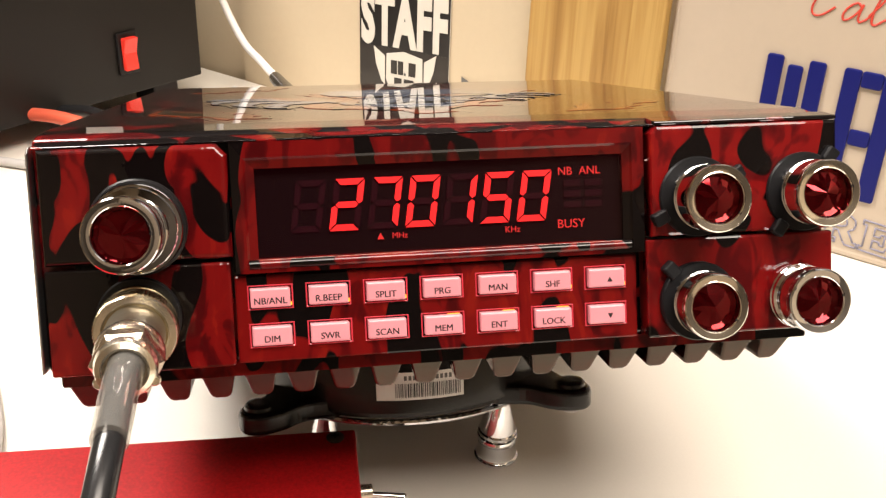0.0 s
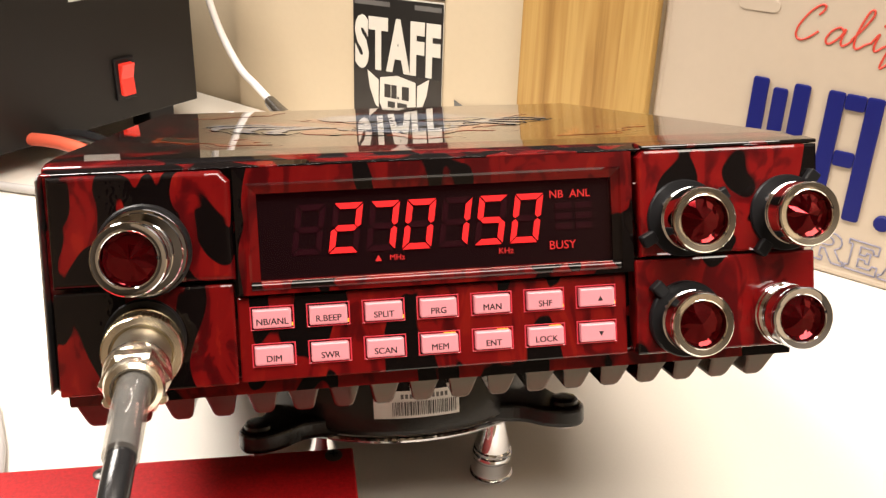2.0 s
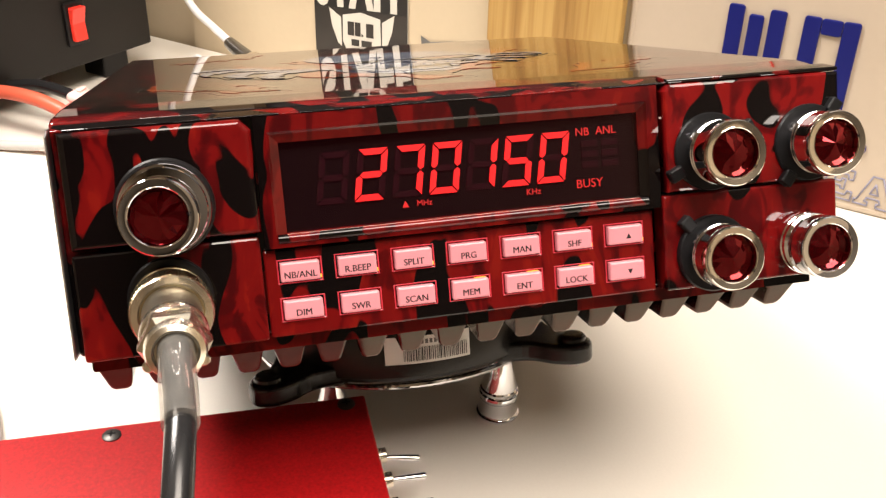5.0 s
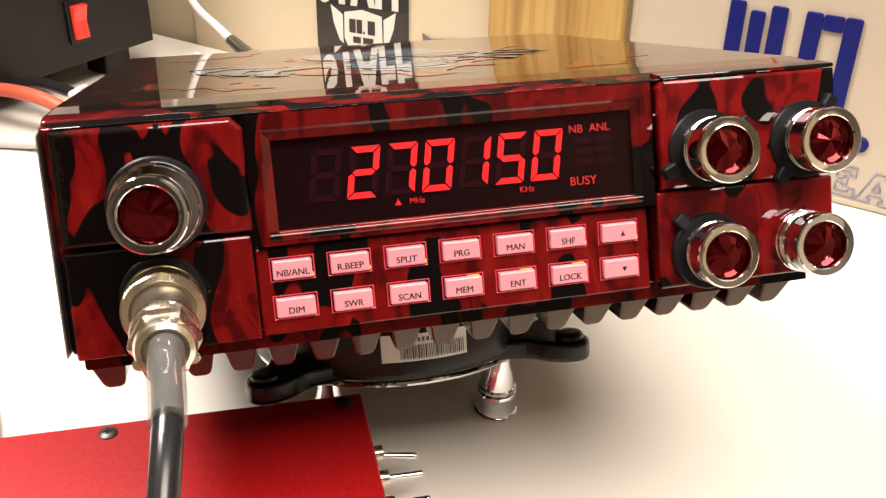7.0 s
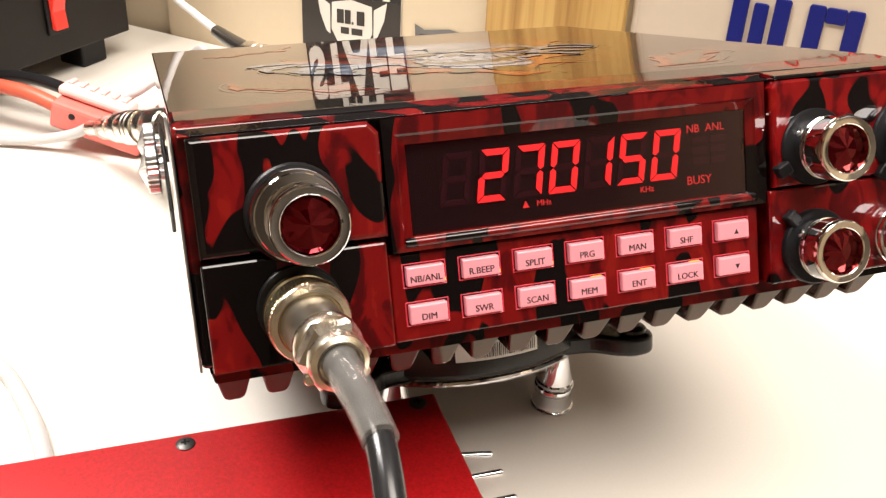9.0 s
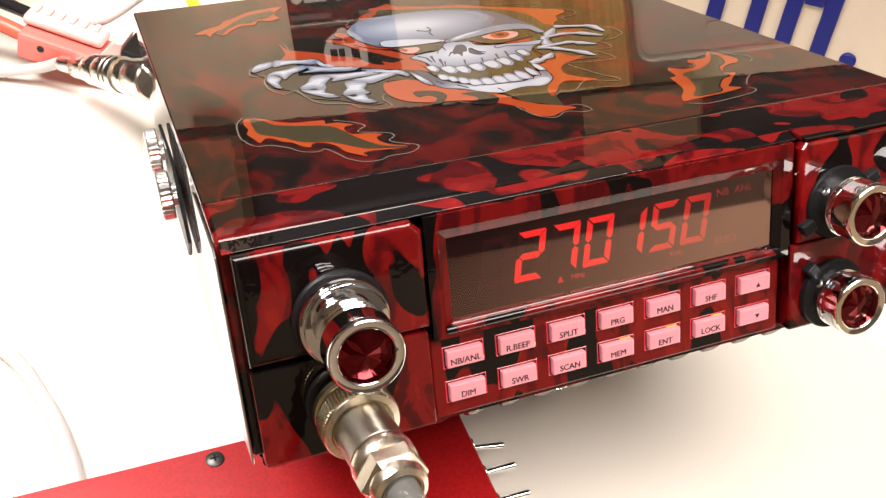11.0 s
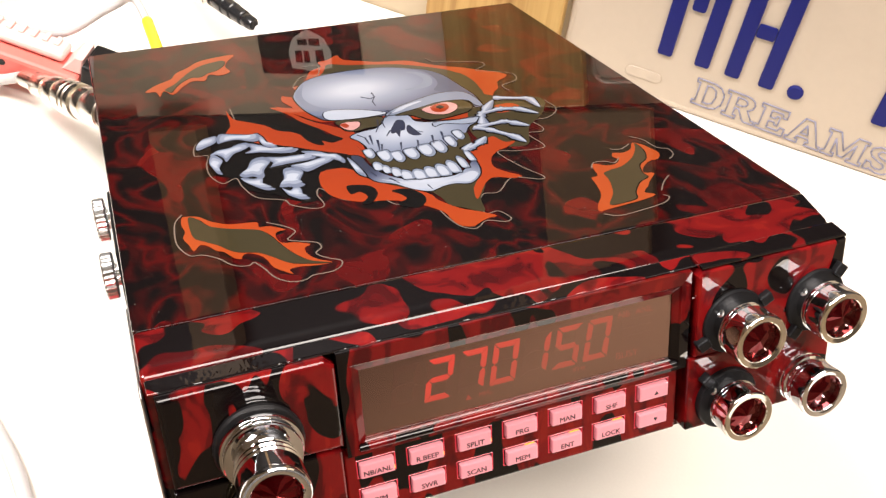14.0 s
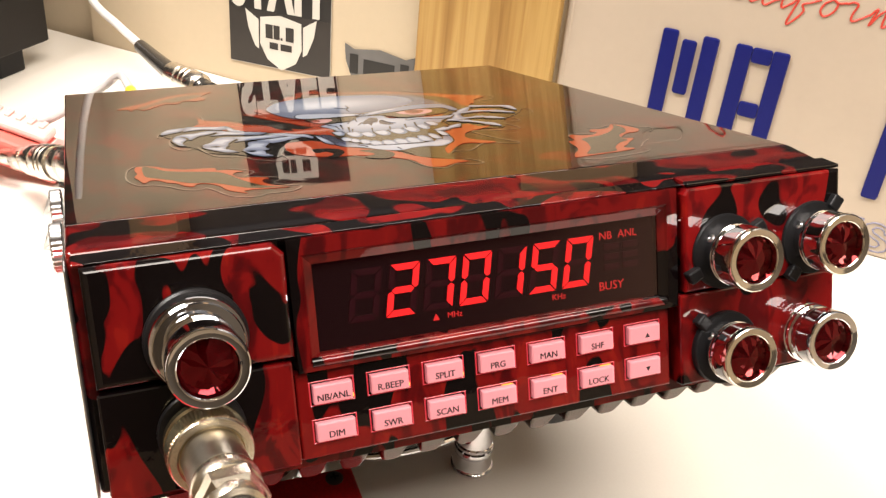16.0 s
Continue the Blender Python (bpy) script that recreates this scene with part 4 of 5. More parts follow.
print_shape("dark_tear", [(27, 81.5), (36.5, 69.5), (42.5, 65), (44.5, 56), (47.5, 53), (53, 48.5), (55, 56), (60, 64.5), (60, 71), (45.5, 72.5)], M_KHAKI, 2.3, 4, 0.4, 9)
print_shape("flame", [(64, 88), (68.5, 90.5), (73, 94.5), (76, 95), (77.5, 90), (81.5, 89), (76, 85.5), (73, 84.5), (69, 80.5), (67, 74), (69.5, 69.5), (73, 65), (69, 65), (64.5, 67.5), (60, 64.5), (54, 56), (55.5, 63), (61.5, 72), (61, 78.5)], M_FLAMEG, 2.7, 3, 0.4, 10)
print_shape("flame", [(82.5, 120.5), (87, 119.5), (92.5, 119.5), (95, 115.5), (89.5, 112.5), (84.5, 113.5)], M_FLAMEG, 2.2, 3)
# mask: jaw, face, brow dome, sockets
DOME = [(18, 153), (21, 160.5), (25, 166.5), (31, 170), (39.5, 171.5), (49, 171.5), (59, 170), (68, 165.5), (75, 160.5), (79, 152.5), (81.5, 140), (83, 130.5), (82.5, 121.5), (79.5, 120.5), (79, 127), (75, 130), (67.5, 131.5), (59.5, 129.5), (52.5, 126), (47, 125), (41.5, 126.5), (34, 127), (25.5, 128.5), (22, 133), (19, 142)]
FACE = [(29, 112.5), (33.5, 115), (39.5, 116), (42, 120.5), (48.5, 125.5), (53.5, 122.5), (54.5, 116.5), (61, 113.5), (69.5, 112.5), (77, 112.5), (76.5, 109), (71, 106), (67, 99.5), (63, 94), (56.5, 92), (47.5, 91), (38.5, 93), (32, 96.5), (32, 103), (31, 108)]
JAW = [(25, 98), (28, 96.5), (29, 89), (32, 81.5), (38, 75.5), (45.5, 73.5), (53, 73), (59, 77), (63, 81.5), (61.5, 72), (56, 66.5), (51, 68), (46.5, 67.5), (42, 66), (37, 69.5), (33, 74.5), (28, 78), (26, 83.5), (25, 90)]

def ringed(name, outline, mat, level, grow=0.5, steps=4):
    """A printed shape with a thin dark outline round it."""
    line = spline([(x, y, 0) for x, y in outline], steps, True)
    n = len(line)
    turn = sum(p.x * q.y - q.x * p.y for p, q in zip(line, line[1:] + line[:1]))
    wide = []
    for i, p in enumerate(line):
        d = (line[(i + 1) % n] - line[i - 1]).normalized() * (grow if turn > 0 else -grow)
        wide.append((p.x + d.y, p.y - d.x))
    print_shape("outline", wide, M_PRINTBLACK, level - 0.4, 1)
    return print_shape(name, [(p.x, p.y) for p in line], mat, level, 1)


ringed("jaw", JAW, M_JAW, 4)
ringed("face", FACE, M_FACE, 4.6)
ringed("dome", DOME, M_DOME, 5.2)
print_shape("jaw_light", [(29.5, 79), (35, 75.5), (43, 71.5), (51.5, 71), (58.5, 74), (60.5, 71.5), (56, 67.5), (51, 69.5), (46.5, 68.5), (42.5, 67.5), (38, 71), (33.5, 75.5)], BONE_TONES[5], 4.4, 4)
print_shape("temple_shade", [(68, 165), (72.5, 160.5), (74.5, 153.5), (74, 146.5), (70.5, 141), (73.5, 138.5), (78.5, 136.5), (82, 130), (81, 141.5), (79, 153), (74.5, 161)], BONE_TONES[1], 5.6, 4)
print_shape("dome_shade", [(65.5, 162.5), (69, 158), (70, 152), (65.5, 147), (60, 145), (66, 144), (71.5, 146.5), (73.5, 154), (70.5, 160)], BONE_TONES[3], 5.6, 4)
print_shape("dome_shade", [(18.5, 153), (21, 159.5), (24.5, 165), (21.5, 154.5), (22, 147), (25.5, 140.5), (32.5, 135), (25.5, 133.5), (22, 134), (19.5, 142)], BONE_TONES[2], 5.6, 4)
print_shape("mouth", [(30, 99.5), (33.5, 95), (42.5, 91.5), (53, 92.5), (61.5, 95.5), (68, 101.5), (66.5, 92.5), (62, 84), (55, 78.5), (46, 77), (37, 81.5), (31.5, 86), (29.5, 92.5)], M_KHAKI, 6.0)
print_shape("nose", [(43.5, 112), (46.5, 117.5), (48.5, 120), (50.5, 119), (50, 115), (48.5, 111), (47, 111), (45, 106), (45, 110), (43.5, 109.5)], BONE_TONES[0], 6, 2)
print_shape("nose", [(50.5, 114.5), (51.5, 113), (52, 109), (53, 105.5), (50.5, 105.5), (49, 107.5), (49, 110.5)], BONE_TONES[0], 6, 2)
ringed("socket", [(49, 124.5), (57, 128.5), (65, 131), (74, 130), (77.5, 127), (78.5, 122), (75.5, 118), (70.5, 116.5), (65, 115.5), (60, 116), (57, 119), (54.5, 122.5)], M_KHAKI, 6.6)
ringed("socket", [(27.5, 126.5), (35, 125.5), (44, 124.5), (41, 118), (36.5, 117.5), (32.5, 116.5), (29, 118), (28, 122)], M_KHAKI, 6.6)
ringed("eyeball", [(60, 125.5), (65, 127.5), (70, 128.5), (73.5, 125.5), (72, 121), (67.5, 118.5), (63.5, 119.5), (61, 122)], M_EYE, 7.2, 0.3)
ringed("eyeball", [(28, 123), (30.5, 124.5), (35, 123.5), (34.5, 120), (31.5, 117.5), (29, 119)], M_EYE, 7.2, 0.3)
print_shape("iris", [(63.5, 126), (67, 128), (70, 127), (70, 123.5), (66.5, 120.5), (63.5, 122)], M_FLAMEG, 7.6, 4)
print_shape("iris", [(28, 123), (30, 124), (31, 121.5), (29.5, 120)], M_FLAMEG, 7.6, 4)
print_shape("pupil", [(65.5, 125.5), (67.5, 126.5), (68.5, 124.5), (66.5, 123.5)], M_PRINTBLACK, 8, 4)
ringed("brow", [(24.5, 133), (27, 136.5), (35.5, 134.5), (44.5, 129.5), (46.5, 127), (42, 126.3), (34.5, 126.5), (26, 128.4)], BONE_TONES[5], 8.6, 0.35)
ringed("brow", [(46, 125.5), (51.5, 130), (60.5, 134), (70, 137), (78.5, 136), (82, 130.5), (82.5, 120.5), (80, 122), (79, 127), (75, 129), (68, 129.6), (60, 127.4), (53, 125.6), (48.5, 124.4)], BONE_TONES[3], 8.6, 0.35)
ringed("cheekbone", [(59.5, 110), (63.5, 111), (71, 108), (76.5, 109), (77, 111.5), (69.5, 112), (60.5, 113)], BONE_TONES[4], 8.2, 0.35)
print_shape("brow_light", [(48.5, 126.5), (53, 130), (59.5, 132.5), (62.5, 132.5), (56, 129.5), (52, 127)], BONE_TONES[5], 9, 4)
STROKES = ([(42, 144.5), (45, 141.5), (47, 143)], [(47, 143), (45, 139), (45, 135)], [(47, 147), (47, 142.5)], [(45, 128), (48, 129), (48, 125)], [(45, 123), (48.5, 126.5), (50.5, 128)], [(42, 123), (40.5, 117), (38.5, 113)], [(43, 121), (42.5, 115.5)], [(51, 114), (52, 109), (54, 107)], [(43.5, 112.5), (41, 108.5)], [(35.5, 111), (34.5, 104)], [(37, 106.5), (35.5, 99)], [(44, 102), (42.5, 96.5)], [(50, 101.5), (48.5, 96)], [(56, 103.5), (54.5, 97)], [(60, 105), (58.5, 98)], [(28, 85), (29, 81.5)], [(32.5, 78.5), (34.5, 74.5)], [(42.5, 70), (43, 67)], [(37.5, 103), (36, 98)], [(31.5, 113), (33.5, 110), (33.5, 104.5)])
for pts in STROKES:
    for (ax, ay), (bx, by) in zip(pts, pts[1:]):
        sx, sy = (by - ay) * 0.06, (ax - bx) * 0.06
        print_shape("stroke", [(ax - sx, ay - sy), (bx - sx * 0.4, by - sy * 0.4), (bx + sx * 0.4, by + sy * 0.4), (ax + sx, ay + sy)], BONE_TONES[0], 9.6, 1)


def tooth(x, y, w, h, up):
    lean = 0.25 * w
    outline = [(x - w, y + up * h * 0.8), (x + lean, y + up * h), (x + w * 0.9, y + up * h * 0.9), (x + w, y - up * h * 0.35), (x + w * 0.3 - lean, y - up * h), (x - w * 0.85, y - up * h * 0.6)]
    ringed("tooth", outline, BONE_TONES[3], 7.0, 0.36, 3)
    print_shape("tooth_light", [(x - 0.25 + (a - x) * 0.72, y + up * 0.4 + (b - y) * 0.74) for a, b in outline], BONE_TONES[5], 7.5, 3)


for row, up in ((((31.5, 97.5, 1.6, 3.6), (36, 94, 2.2, 4.3), (40, 92, 1.9, 4.2), (45, 92.5, 2.2, 4.3), (50.5, 93, 2.5, 4.8), (55.5, 94, 2.1, 4.8), (60.5, 96.5, 1.6, 4.5), (65, 100.5, 1.6, 3.8)), 1), (((31.5, 88, 1.6, 3.2), (33.5, 85, 1.3, 3.1), (36, 82, 1.6, 3.4), (38.5, 79, 1.9, 3.5), (42.5, 78, 2.1, 3.7), (46.5, 78, 2.1, 4.0), (50.5, 78, 2.1, 4.5), (54.5, 79, 1.8, 4.8), (58.5, 81, 1.3, 4.6), (62.5, 84.5, 1.1, 4.3)), -1)):
    for x, y, w, h in row:
        tooth(x, y, w, h, up)
# bony hands gripping the torn edge
HAND = (
    [(-23, 123.5), (-20.5, 128.5), (-17.5, 130), (-15, 130), (-16, 125), (-19.5, 122.5), (-22.5, 121)],
    [(-14, 131), (-9.5, 129.5), (-4, 127), (-1, 127), (-1, 122.5), (-3.5, 121), (-8.5, 124.5), (-12.5, 124.5), (-15.5, 124)],
    [(-1, 126), (0, 124), (1, 118), (4, 113), (2, 113.5), (-0.5, 116), (-1.5, 120.5)],
    [(-19.5, 114.5), (-18, 115.5), (-16, 110.5), (-17.5, 106.5), (-18, 103.5), (-17.5, 100.5), (-19, 101.5), (-20, 106), (-20.5, 110)],
    [(-19.5, 115.5), (-16.5, 118.5), (-12.5, 119), (-9, 121), (-6, 121), (-5.5, 118), (-8.5, 115.5), (-11.5, 114), (-13.5, 111), (-15, 109), (-15.5, 112.5), (-17.5, 115.5)],
    [(-5.5, 120), (-2, 117.5), (2, 113), (9.5, 110.5), (7.5, 108), (2, 109.5), (-3, 112), (-8, 113), (-5.5, 115)],
    [(-12.5, 96), (-9, 94), (-6, 93.5), (-6.5, 89.5), (-5, 86.5), (-3.5, 84.5), (-6.5, 85), (-8.5, 87.5), (-10.5, 90.5), (-12, 93.5)],
    [(-12.5, 98), (-9.5, 101.5), (-7, 107), (-4, 108.5), (-2, 107.5), (-1, 104.5), (-3, 101), (-4.5, 98), (-5, 94.5), (-6.5, 93), (-8.5, 95.5), (-11, 95.5)],
    [(-2, 107.5), (3, 106), (9, 105.5), (13.5, 105), (14, 101.5), (10.5, 100.5), (5.5, 100.5), (0, 100), (-2, 100), (-0.5, 102.5)],
    [(-1.5, 84.5), (0.5, 82), (2.5, 84), (4, 82.5), (4, 79.5), (3.5, 78), (5.5, 75), (3, 75), (1, 77), (-0.5, 79.5)],
    [(1.5, 96.5), (4, 97.5), (6.5, 95.5), (7.5, 93), (6, 89.5), (5, 86.5), (6, 84), (3, 83), (1, 84.5), (-2, 85.5), (0.5, 90.5)],
    [(4.5, 98.5), (9, 99), (14.5, 100.5), (19, 101.5), (19, 98), (14, 95), (9, 92.5), (7, 95)],
    [(10, 107.5), (15, 106), (18.5, 102.5), (21, 101.5), (22.5, 96.5), (21.5, 94), (20, 97), (15.5, 101)],
    [(23.5, 97.5), (25, 93), (26, 82.5), (24, 85), (23.5, 90.5)])
for k, outline in enumerate(HAND):
    c = sum((Vector((x, y, 0)) for x, y in outline), Vector()) / len(outline)
    ringed("bone", outline, BONE_TONES[2], 5.2 + 0.1 * k, 0.45)
    print_shape("bone_light", [(c.x - 0.1 + (x - c.x) * 0.86, c.y + 0.45 + (y - c.y) * 0.66) for x, y in outline], BONE_TONES[4], 5.5 + 0.1 * k, 4)
    print_shape("bone_light", [(c.x - 0.3 + (x - c.x) * 0.62, c.y + 0.75 + (y - c.y) * 0.36) for x, y in outline], BONE_TONES[5], 5.8 + 0.1 * k, 4)


def print_bone(points, w):
    """A jointed bone: for each stretch a strip with swollen ends, dark at its edge and light above; the last one is a claw."""
    for k, ((ax, ay), (bx, by)) in enumerate(zip(points, points[1:])):
        a, d = Vector((ax, ay, 0)), Vector((bx - ax, by - ay, 0))
        s = Vector((-d.y, d.x, 0)).normalized()
        prof = ((-0.03, 0.7), (0.08, 1.1), (0.25, 0.72), (0.75, 0.66), (0.92, 1.0), (1.03, 0.55))
        if k == len(points) - 2:
            prof = ((-0.04, 0.8), (0.10, 1.15), (0.35, 0.95), (0.65, 0.70), (0.9, 0.42), (1.04, 0.1))
        for tone, up, down, level in ((None, 1.35, 1.4, 8.8), (2, 1.0, 1.0, 9.2), (4, 0.85, 0.45, 9.5), (5, 0.6, 0.0, 9.8)):
            line = [a + d * t + s * w * q * up for t, q in prof] + [a + d * t - s * w * q * down for t, q in reversed(prof)]
            print_shape("bone", [(p.x, p.y) for p in line], M_PRINTBLACK if tone is None else BONE_TONES[tone], level + 0.12 * k, 3)


for pts in ([(78, 112), (82.5, 117.5), (87.5, 123.5)], [(89, 125.5), (101, 120.5), (101.5, 112)], [(78.5, 114), (87, 115.5), (93, 113.5), (98.5, 107)], [(74, 104), (84.5, 105), (86.5, 103), (91, 98.5)], [(72, 104), (76.5, 100.5), (82.5, 92.5), (84.5, 87)], [(76.5, 106), (78.5, 112)], [(65, 89.5), (69.5, 92), (73, 95.5)], [(63, 88.5), (66.5, 92.5)]):
    print_bone(pts, 1.75)

# ---- fan hung under the radio ----
FAN = RADIO @ Matrix.Translation(Vector((44.5, 138.5, -35.3)) * MM) @ Matrix.Rotation(math.atan(SLOPE), 4, "X")
fan = thing("cooling_fan", "black axial fan with wire guard bolted under the radio", "fan", FAN)
bm = lathe(bmesh.new(), [(53, 11), (57.5, 11), (58.5, 9), (58.5, -10.5), (57, -12.5), (52, -12.5), (52, 10)], (0, 0, 0), (0, 0, 1), 72)
part("frame", bm, M_FANBLACK, fan, "", True)
for sx in (-1, 1):
    for sy in (-1, 1):
        line = spline([(26 * sx, 49 * sy, 0), (38 * sx, 51 * sy, 0), (45 * sx, 57 * sy, 0), (52 * sx, 60 * sy, 0), (58 * sx, 59 * sy, 0), (60.5 * sx, 54 * sy, 0), (59 * sx, 48 * sy, 0), (53.5 * sx, 42 * sy, 0), (50 * sx, 28 * sy, 0)], 5)
        bm = slab(bmesh.new(), [(p.x, p.y) for p in line], "z", -14.0, -6.5, 1.8, 4)
        ear = part("ear", bm, M_FANBLACK, fan, "", True)
        part("boss", lathe(bmesh.new(), [(5.2, 0), (5.0, 1.4), (4.2, 2.2), (3.0, 2.4)], (53.5 * sx, 53 * sy, -6.7), (0, 0, 1), 24), M_FANBLACK, ear, "", True)
        part("screw", lathe(bmesh.new(), [(3.9, 0), (3.9, 1.2), (2.8, 2.4), (0.5, 2.6)], (53.5 * sx, 53 * sy, -13.5), (0, 0, -1), 18), M_STEEL, ear, "", True)
bm = lathe(bmesh.new(), [(17, 10), (20, 8), (20, -8), (17, -10)], (0, 0, 0), (0, 0, 1), 36)
part("hub", bm, M_BLACKP, fan, "", True)
for k in range(7):
    a = 2 * math.pi * k / 7
    bm = box(bmesh.new(), 19, 50, -11, 11, -0.8, 0.8, 0.4)
    bmesh.ops.rotate(bm, cent=(0, 0, 0), matrix=Matrix.Rotation(0.6, 3, "X"), verts=bm.verts)
    part("blade", moved(bm, m=Matrix.Rotation(a, 4, "Z")), M_BLACKP, fan)
guard = part("guard", tube(bmesh.new(), [(55 * math.cos(a), 55 * math.sin(a), -15.0) for a in (2 * math.pi * k / 24 for k in range(25))], 1.1, 8, 4), M_CHROME, fan, "chrome wire finger guard", True)
for r in (42, 30):
    part("guard_ring", tube(bmesh.new(), [(r * math.cos(a), r * math.sin(a), -15.0) for a in (2 * math.pi * k / 24 for k in range(25))], 1.0, 8, 3), M_CHROME, guard, "", True)
for k in range(4):
    a = math.pi / 4 + k * math.pi / 2
    part("guard_spoke", tube(bmesh.new(), [(20 * math.cos(a), 20 * math.sin(a), -12), (74 * math.cos(a), 74 * math.sin(a), -12)], 1.0, 8, 1), M_CHROME, guard, "", True)
# bar-coded label bent round the front of the frame
bm = bmesh.new()
R1 = 58.9
cols = [(-0.25 + 0.51 * k / 10) for k in range(11)]
grid = [[bm.verts.new((R1 * math.sin(a), -R1 * math.cos(a), z)) for a in cols] for z in (-5.6, 4.2)]
for k in range(10):
    bm.faces.new((grid[0][k], grid[0][k + 1], grid[1][k + 1], grid[1][k]))
label = part("label", bm, M_PAPER, fan, "white paper bar-code label")
rng = random.Random(4)


def label_bar(name, a, w, z0, z1, mat):
    bm = bmesh.new()
    q = [(R1 + 0.15) * Vector((math.sin(b), -math.cos(b), 0)) for b in (a, a + w)]
    vs = [bm.verts.new(p + Vector((0, 0, z))) for z in (z0, z1) for p in q]
    bm.faces.new((vs[0], vs[1], vs[3], vs[2]))
    return part(name, bm, mat, label)


a = -0.14
while a < 0.24:
    w = rng.choice((0.003, 0.005, 0.008))
    label_bar("code_bar", a, w, -4.6, 0.3, M_BLACKINK)
    a += w + rng.choice((0.003, 0.005, 0.007))
for k in range(11):
    label_bar("serial_bar", -0.09 + 0.026 * k, 0.017, 1.4, 3.0, M_GREYINK)


def spike_foot(x, y):
    foot = thing("spike_foot", "chrome cone spike standing in a turned cup", "spike foot", Matrix.Translation(Vector((x, y, 0)) * MM), "spike feet under the fan")
    part("cup", lathe(bmesh.new(), [(7.6, 0.2), (8.1, 0.7), (8.1, 1.5), (7.5, 1.9), (7.2, 2.4), (7.0, 5.0), (7.1, 7.6), (7.2, 8.4), (6.2, 8.9)], axis=(0, 0, 1), sides=44), M_CHROME, foot, "", True)
    part("collar", lathe(bmesh.new(), [(6.4, 8.6), (7.4, 9.1), (7.6, 9.9), (7.3, 10.8), (6.7, 11.2), (7.1, 11.8), (7.1, 12.8), (6.4, 13.6)], axis=(0, 0, 1), sides=44), M_CHROME, foot, "", True)
    part("cone", lathe(bmesh.new(), [(6.8, 13.6), (6.6, 14.4), (3.3, 26.5), (2.8, 28.0), (2.8, 31.5)], axis=(0, 0, 1), sides=44), M_CHROME, foot, "", True)
    return foot


spike_foot(77.6, 74.6)
spike_foot(14.5, 71.8)

# ---- microphone plug and lead ----
lead = thing("microphone_lead", "nickel screw-on microphone plug with black lead", "microphone lead", RADIO)
C, D = (-30.1, 0, -2.6), Vector((0.075, -1, -0.147))
part("coupling", lathe(bmesh.new(), [(8.6, 1.4), (9.0, 2.0), (9.0, 3.6), (8.4, 4.2), (8.4, 4.8), (9.2, 5.4), (9.3, 6.2)], C, D, 56), M_BRASSY, lead, "", True)
bm = lathe(bmesh.new(), [(9.2, 6.0), (9.55, 6.4), (9.55, 10.4), (9.2, 10.9)], C, D, 132, False, lambda k: 1.0 if k % 2 else 0.972)
ring = part("knurled_ring", bm, M_BRASSY, lead)
part("ring_face", lathe(bmesh.new(), [(9.2, 10.0), (9.25, 10.9), (9.0, 11.3), (7.6, 11.5), (7.2, 11.2), (7.1, 9.0)], C, D, 56, bored=True, hollow=True), M_NICKEL, ring, "", True)
part("barrel", lathe(bmesh.new(), [(6.75, 8.0), (6.85, 22.0), (6.6, 22.3)], C, D, 44), M_WORN, lead, "", True)
part("gland_collar", lathe(bmesh.new(), [(6.7, 22.0), (7.2, 22.6), (7.45, 23.6), (7.35, 26.0), (6.9, 26.8)], C, D, 44), M_NICKEL, lead, "", True)
part("gland_nut", lathe(bmesh.new(), [(7.3, 26.6), (7.7, 27.2), (7.7, 30.8), (6.7, 32.2)], C, D, 6, False), M_NICKEL, lead)
part("gland", lathe(bmesh.new(), [(6.4, 31.6), (6.5, 33.0), (6.0, 34.4), (4.9, 35.0), (4.3, 34.6), (4.2, 32.5)], C, D, 40, bored=True), M_NICKEL, lead, "", True)
for side in (-1, 1):
    part("clamp_lug", lathe(bmesh.new(), [(1.2, 0), (1.35, 0.4), (1.35, 2.6), (1.0, 3.0)], Vector(C) + D.normalized() * 29.0 + Vector((5.0 * side, 0, -3.4)), (0.25 * side, -1, -0.2), 14), M_NICKEL, lead, "", True)
part("boot", tube(bmesh.new(), [(-27.5, -32.5, -7.2), (-27.1, -42, -9.2), (-26.5, -51, -11.8), (-26.1, -59.5, -14.9)], 4.0, 24, radii=(3.95, 3.5)), M_SLEEVE, lead, "smoky clear heat-shrink sleeve", True)
part("cord", tube(bmesh.new(), [(-27.5, -33, -7.3), (-27.1, -42, -9.2), (-26.5, -51, -11.8), (-26.2, -59, -15.2), (-27.0, -67, -22.5), (-28.8, -76, -35), (-32, -86, -56), (-36, -92, -74)], 2.9, 24), M_BLACKCABLE, lead, "glossy black round lead", True)

# ---- red switch box ----
switch_box = thing("switch_box", "red powder-coated metal switch box with toggle switches", "switch box")
part("body", box(bmesh.new(), -150, 22.6, -90, 56.5, 0.3, 27.4, 1.0), M_REDBOX, switch_box)
part("lid", box(bmesh.new(), -151, 24.0, -92, 58.2, 27.6, 29.5, 0.7), M_REDBOX, switch_box)
for x, y in ((-58.5, 53.2), (17.2, 54.2), (-132, 53.2)):
    sc = part("screw", lathe(bmesh.new(), [(3.0, 0), (3.0, 0.4), (2.2, 0.9), (0.6, 1.0)], (x, y, 29.5), (0, 0, 1), 20), M_DARKSTEEL, switch_box, "dull cross-head screw", True)
    bm = box(bmesh.new(), x - 1.4, x + 1.4, y - 0.3, y + 0.3, 30.3, 30.56)
    box(bm, x - 0.3, x + 0.3, y - 1.4, y + 1.4, 30.3, 30.56)
    part("slot", bm, M_BLACKP, sc)
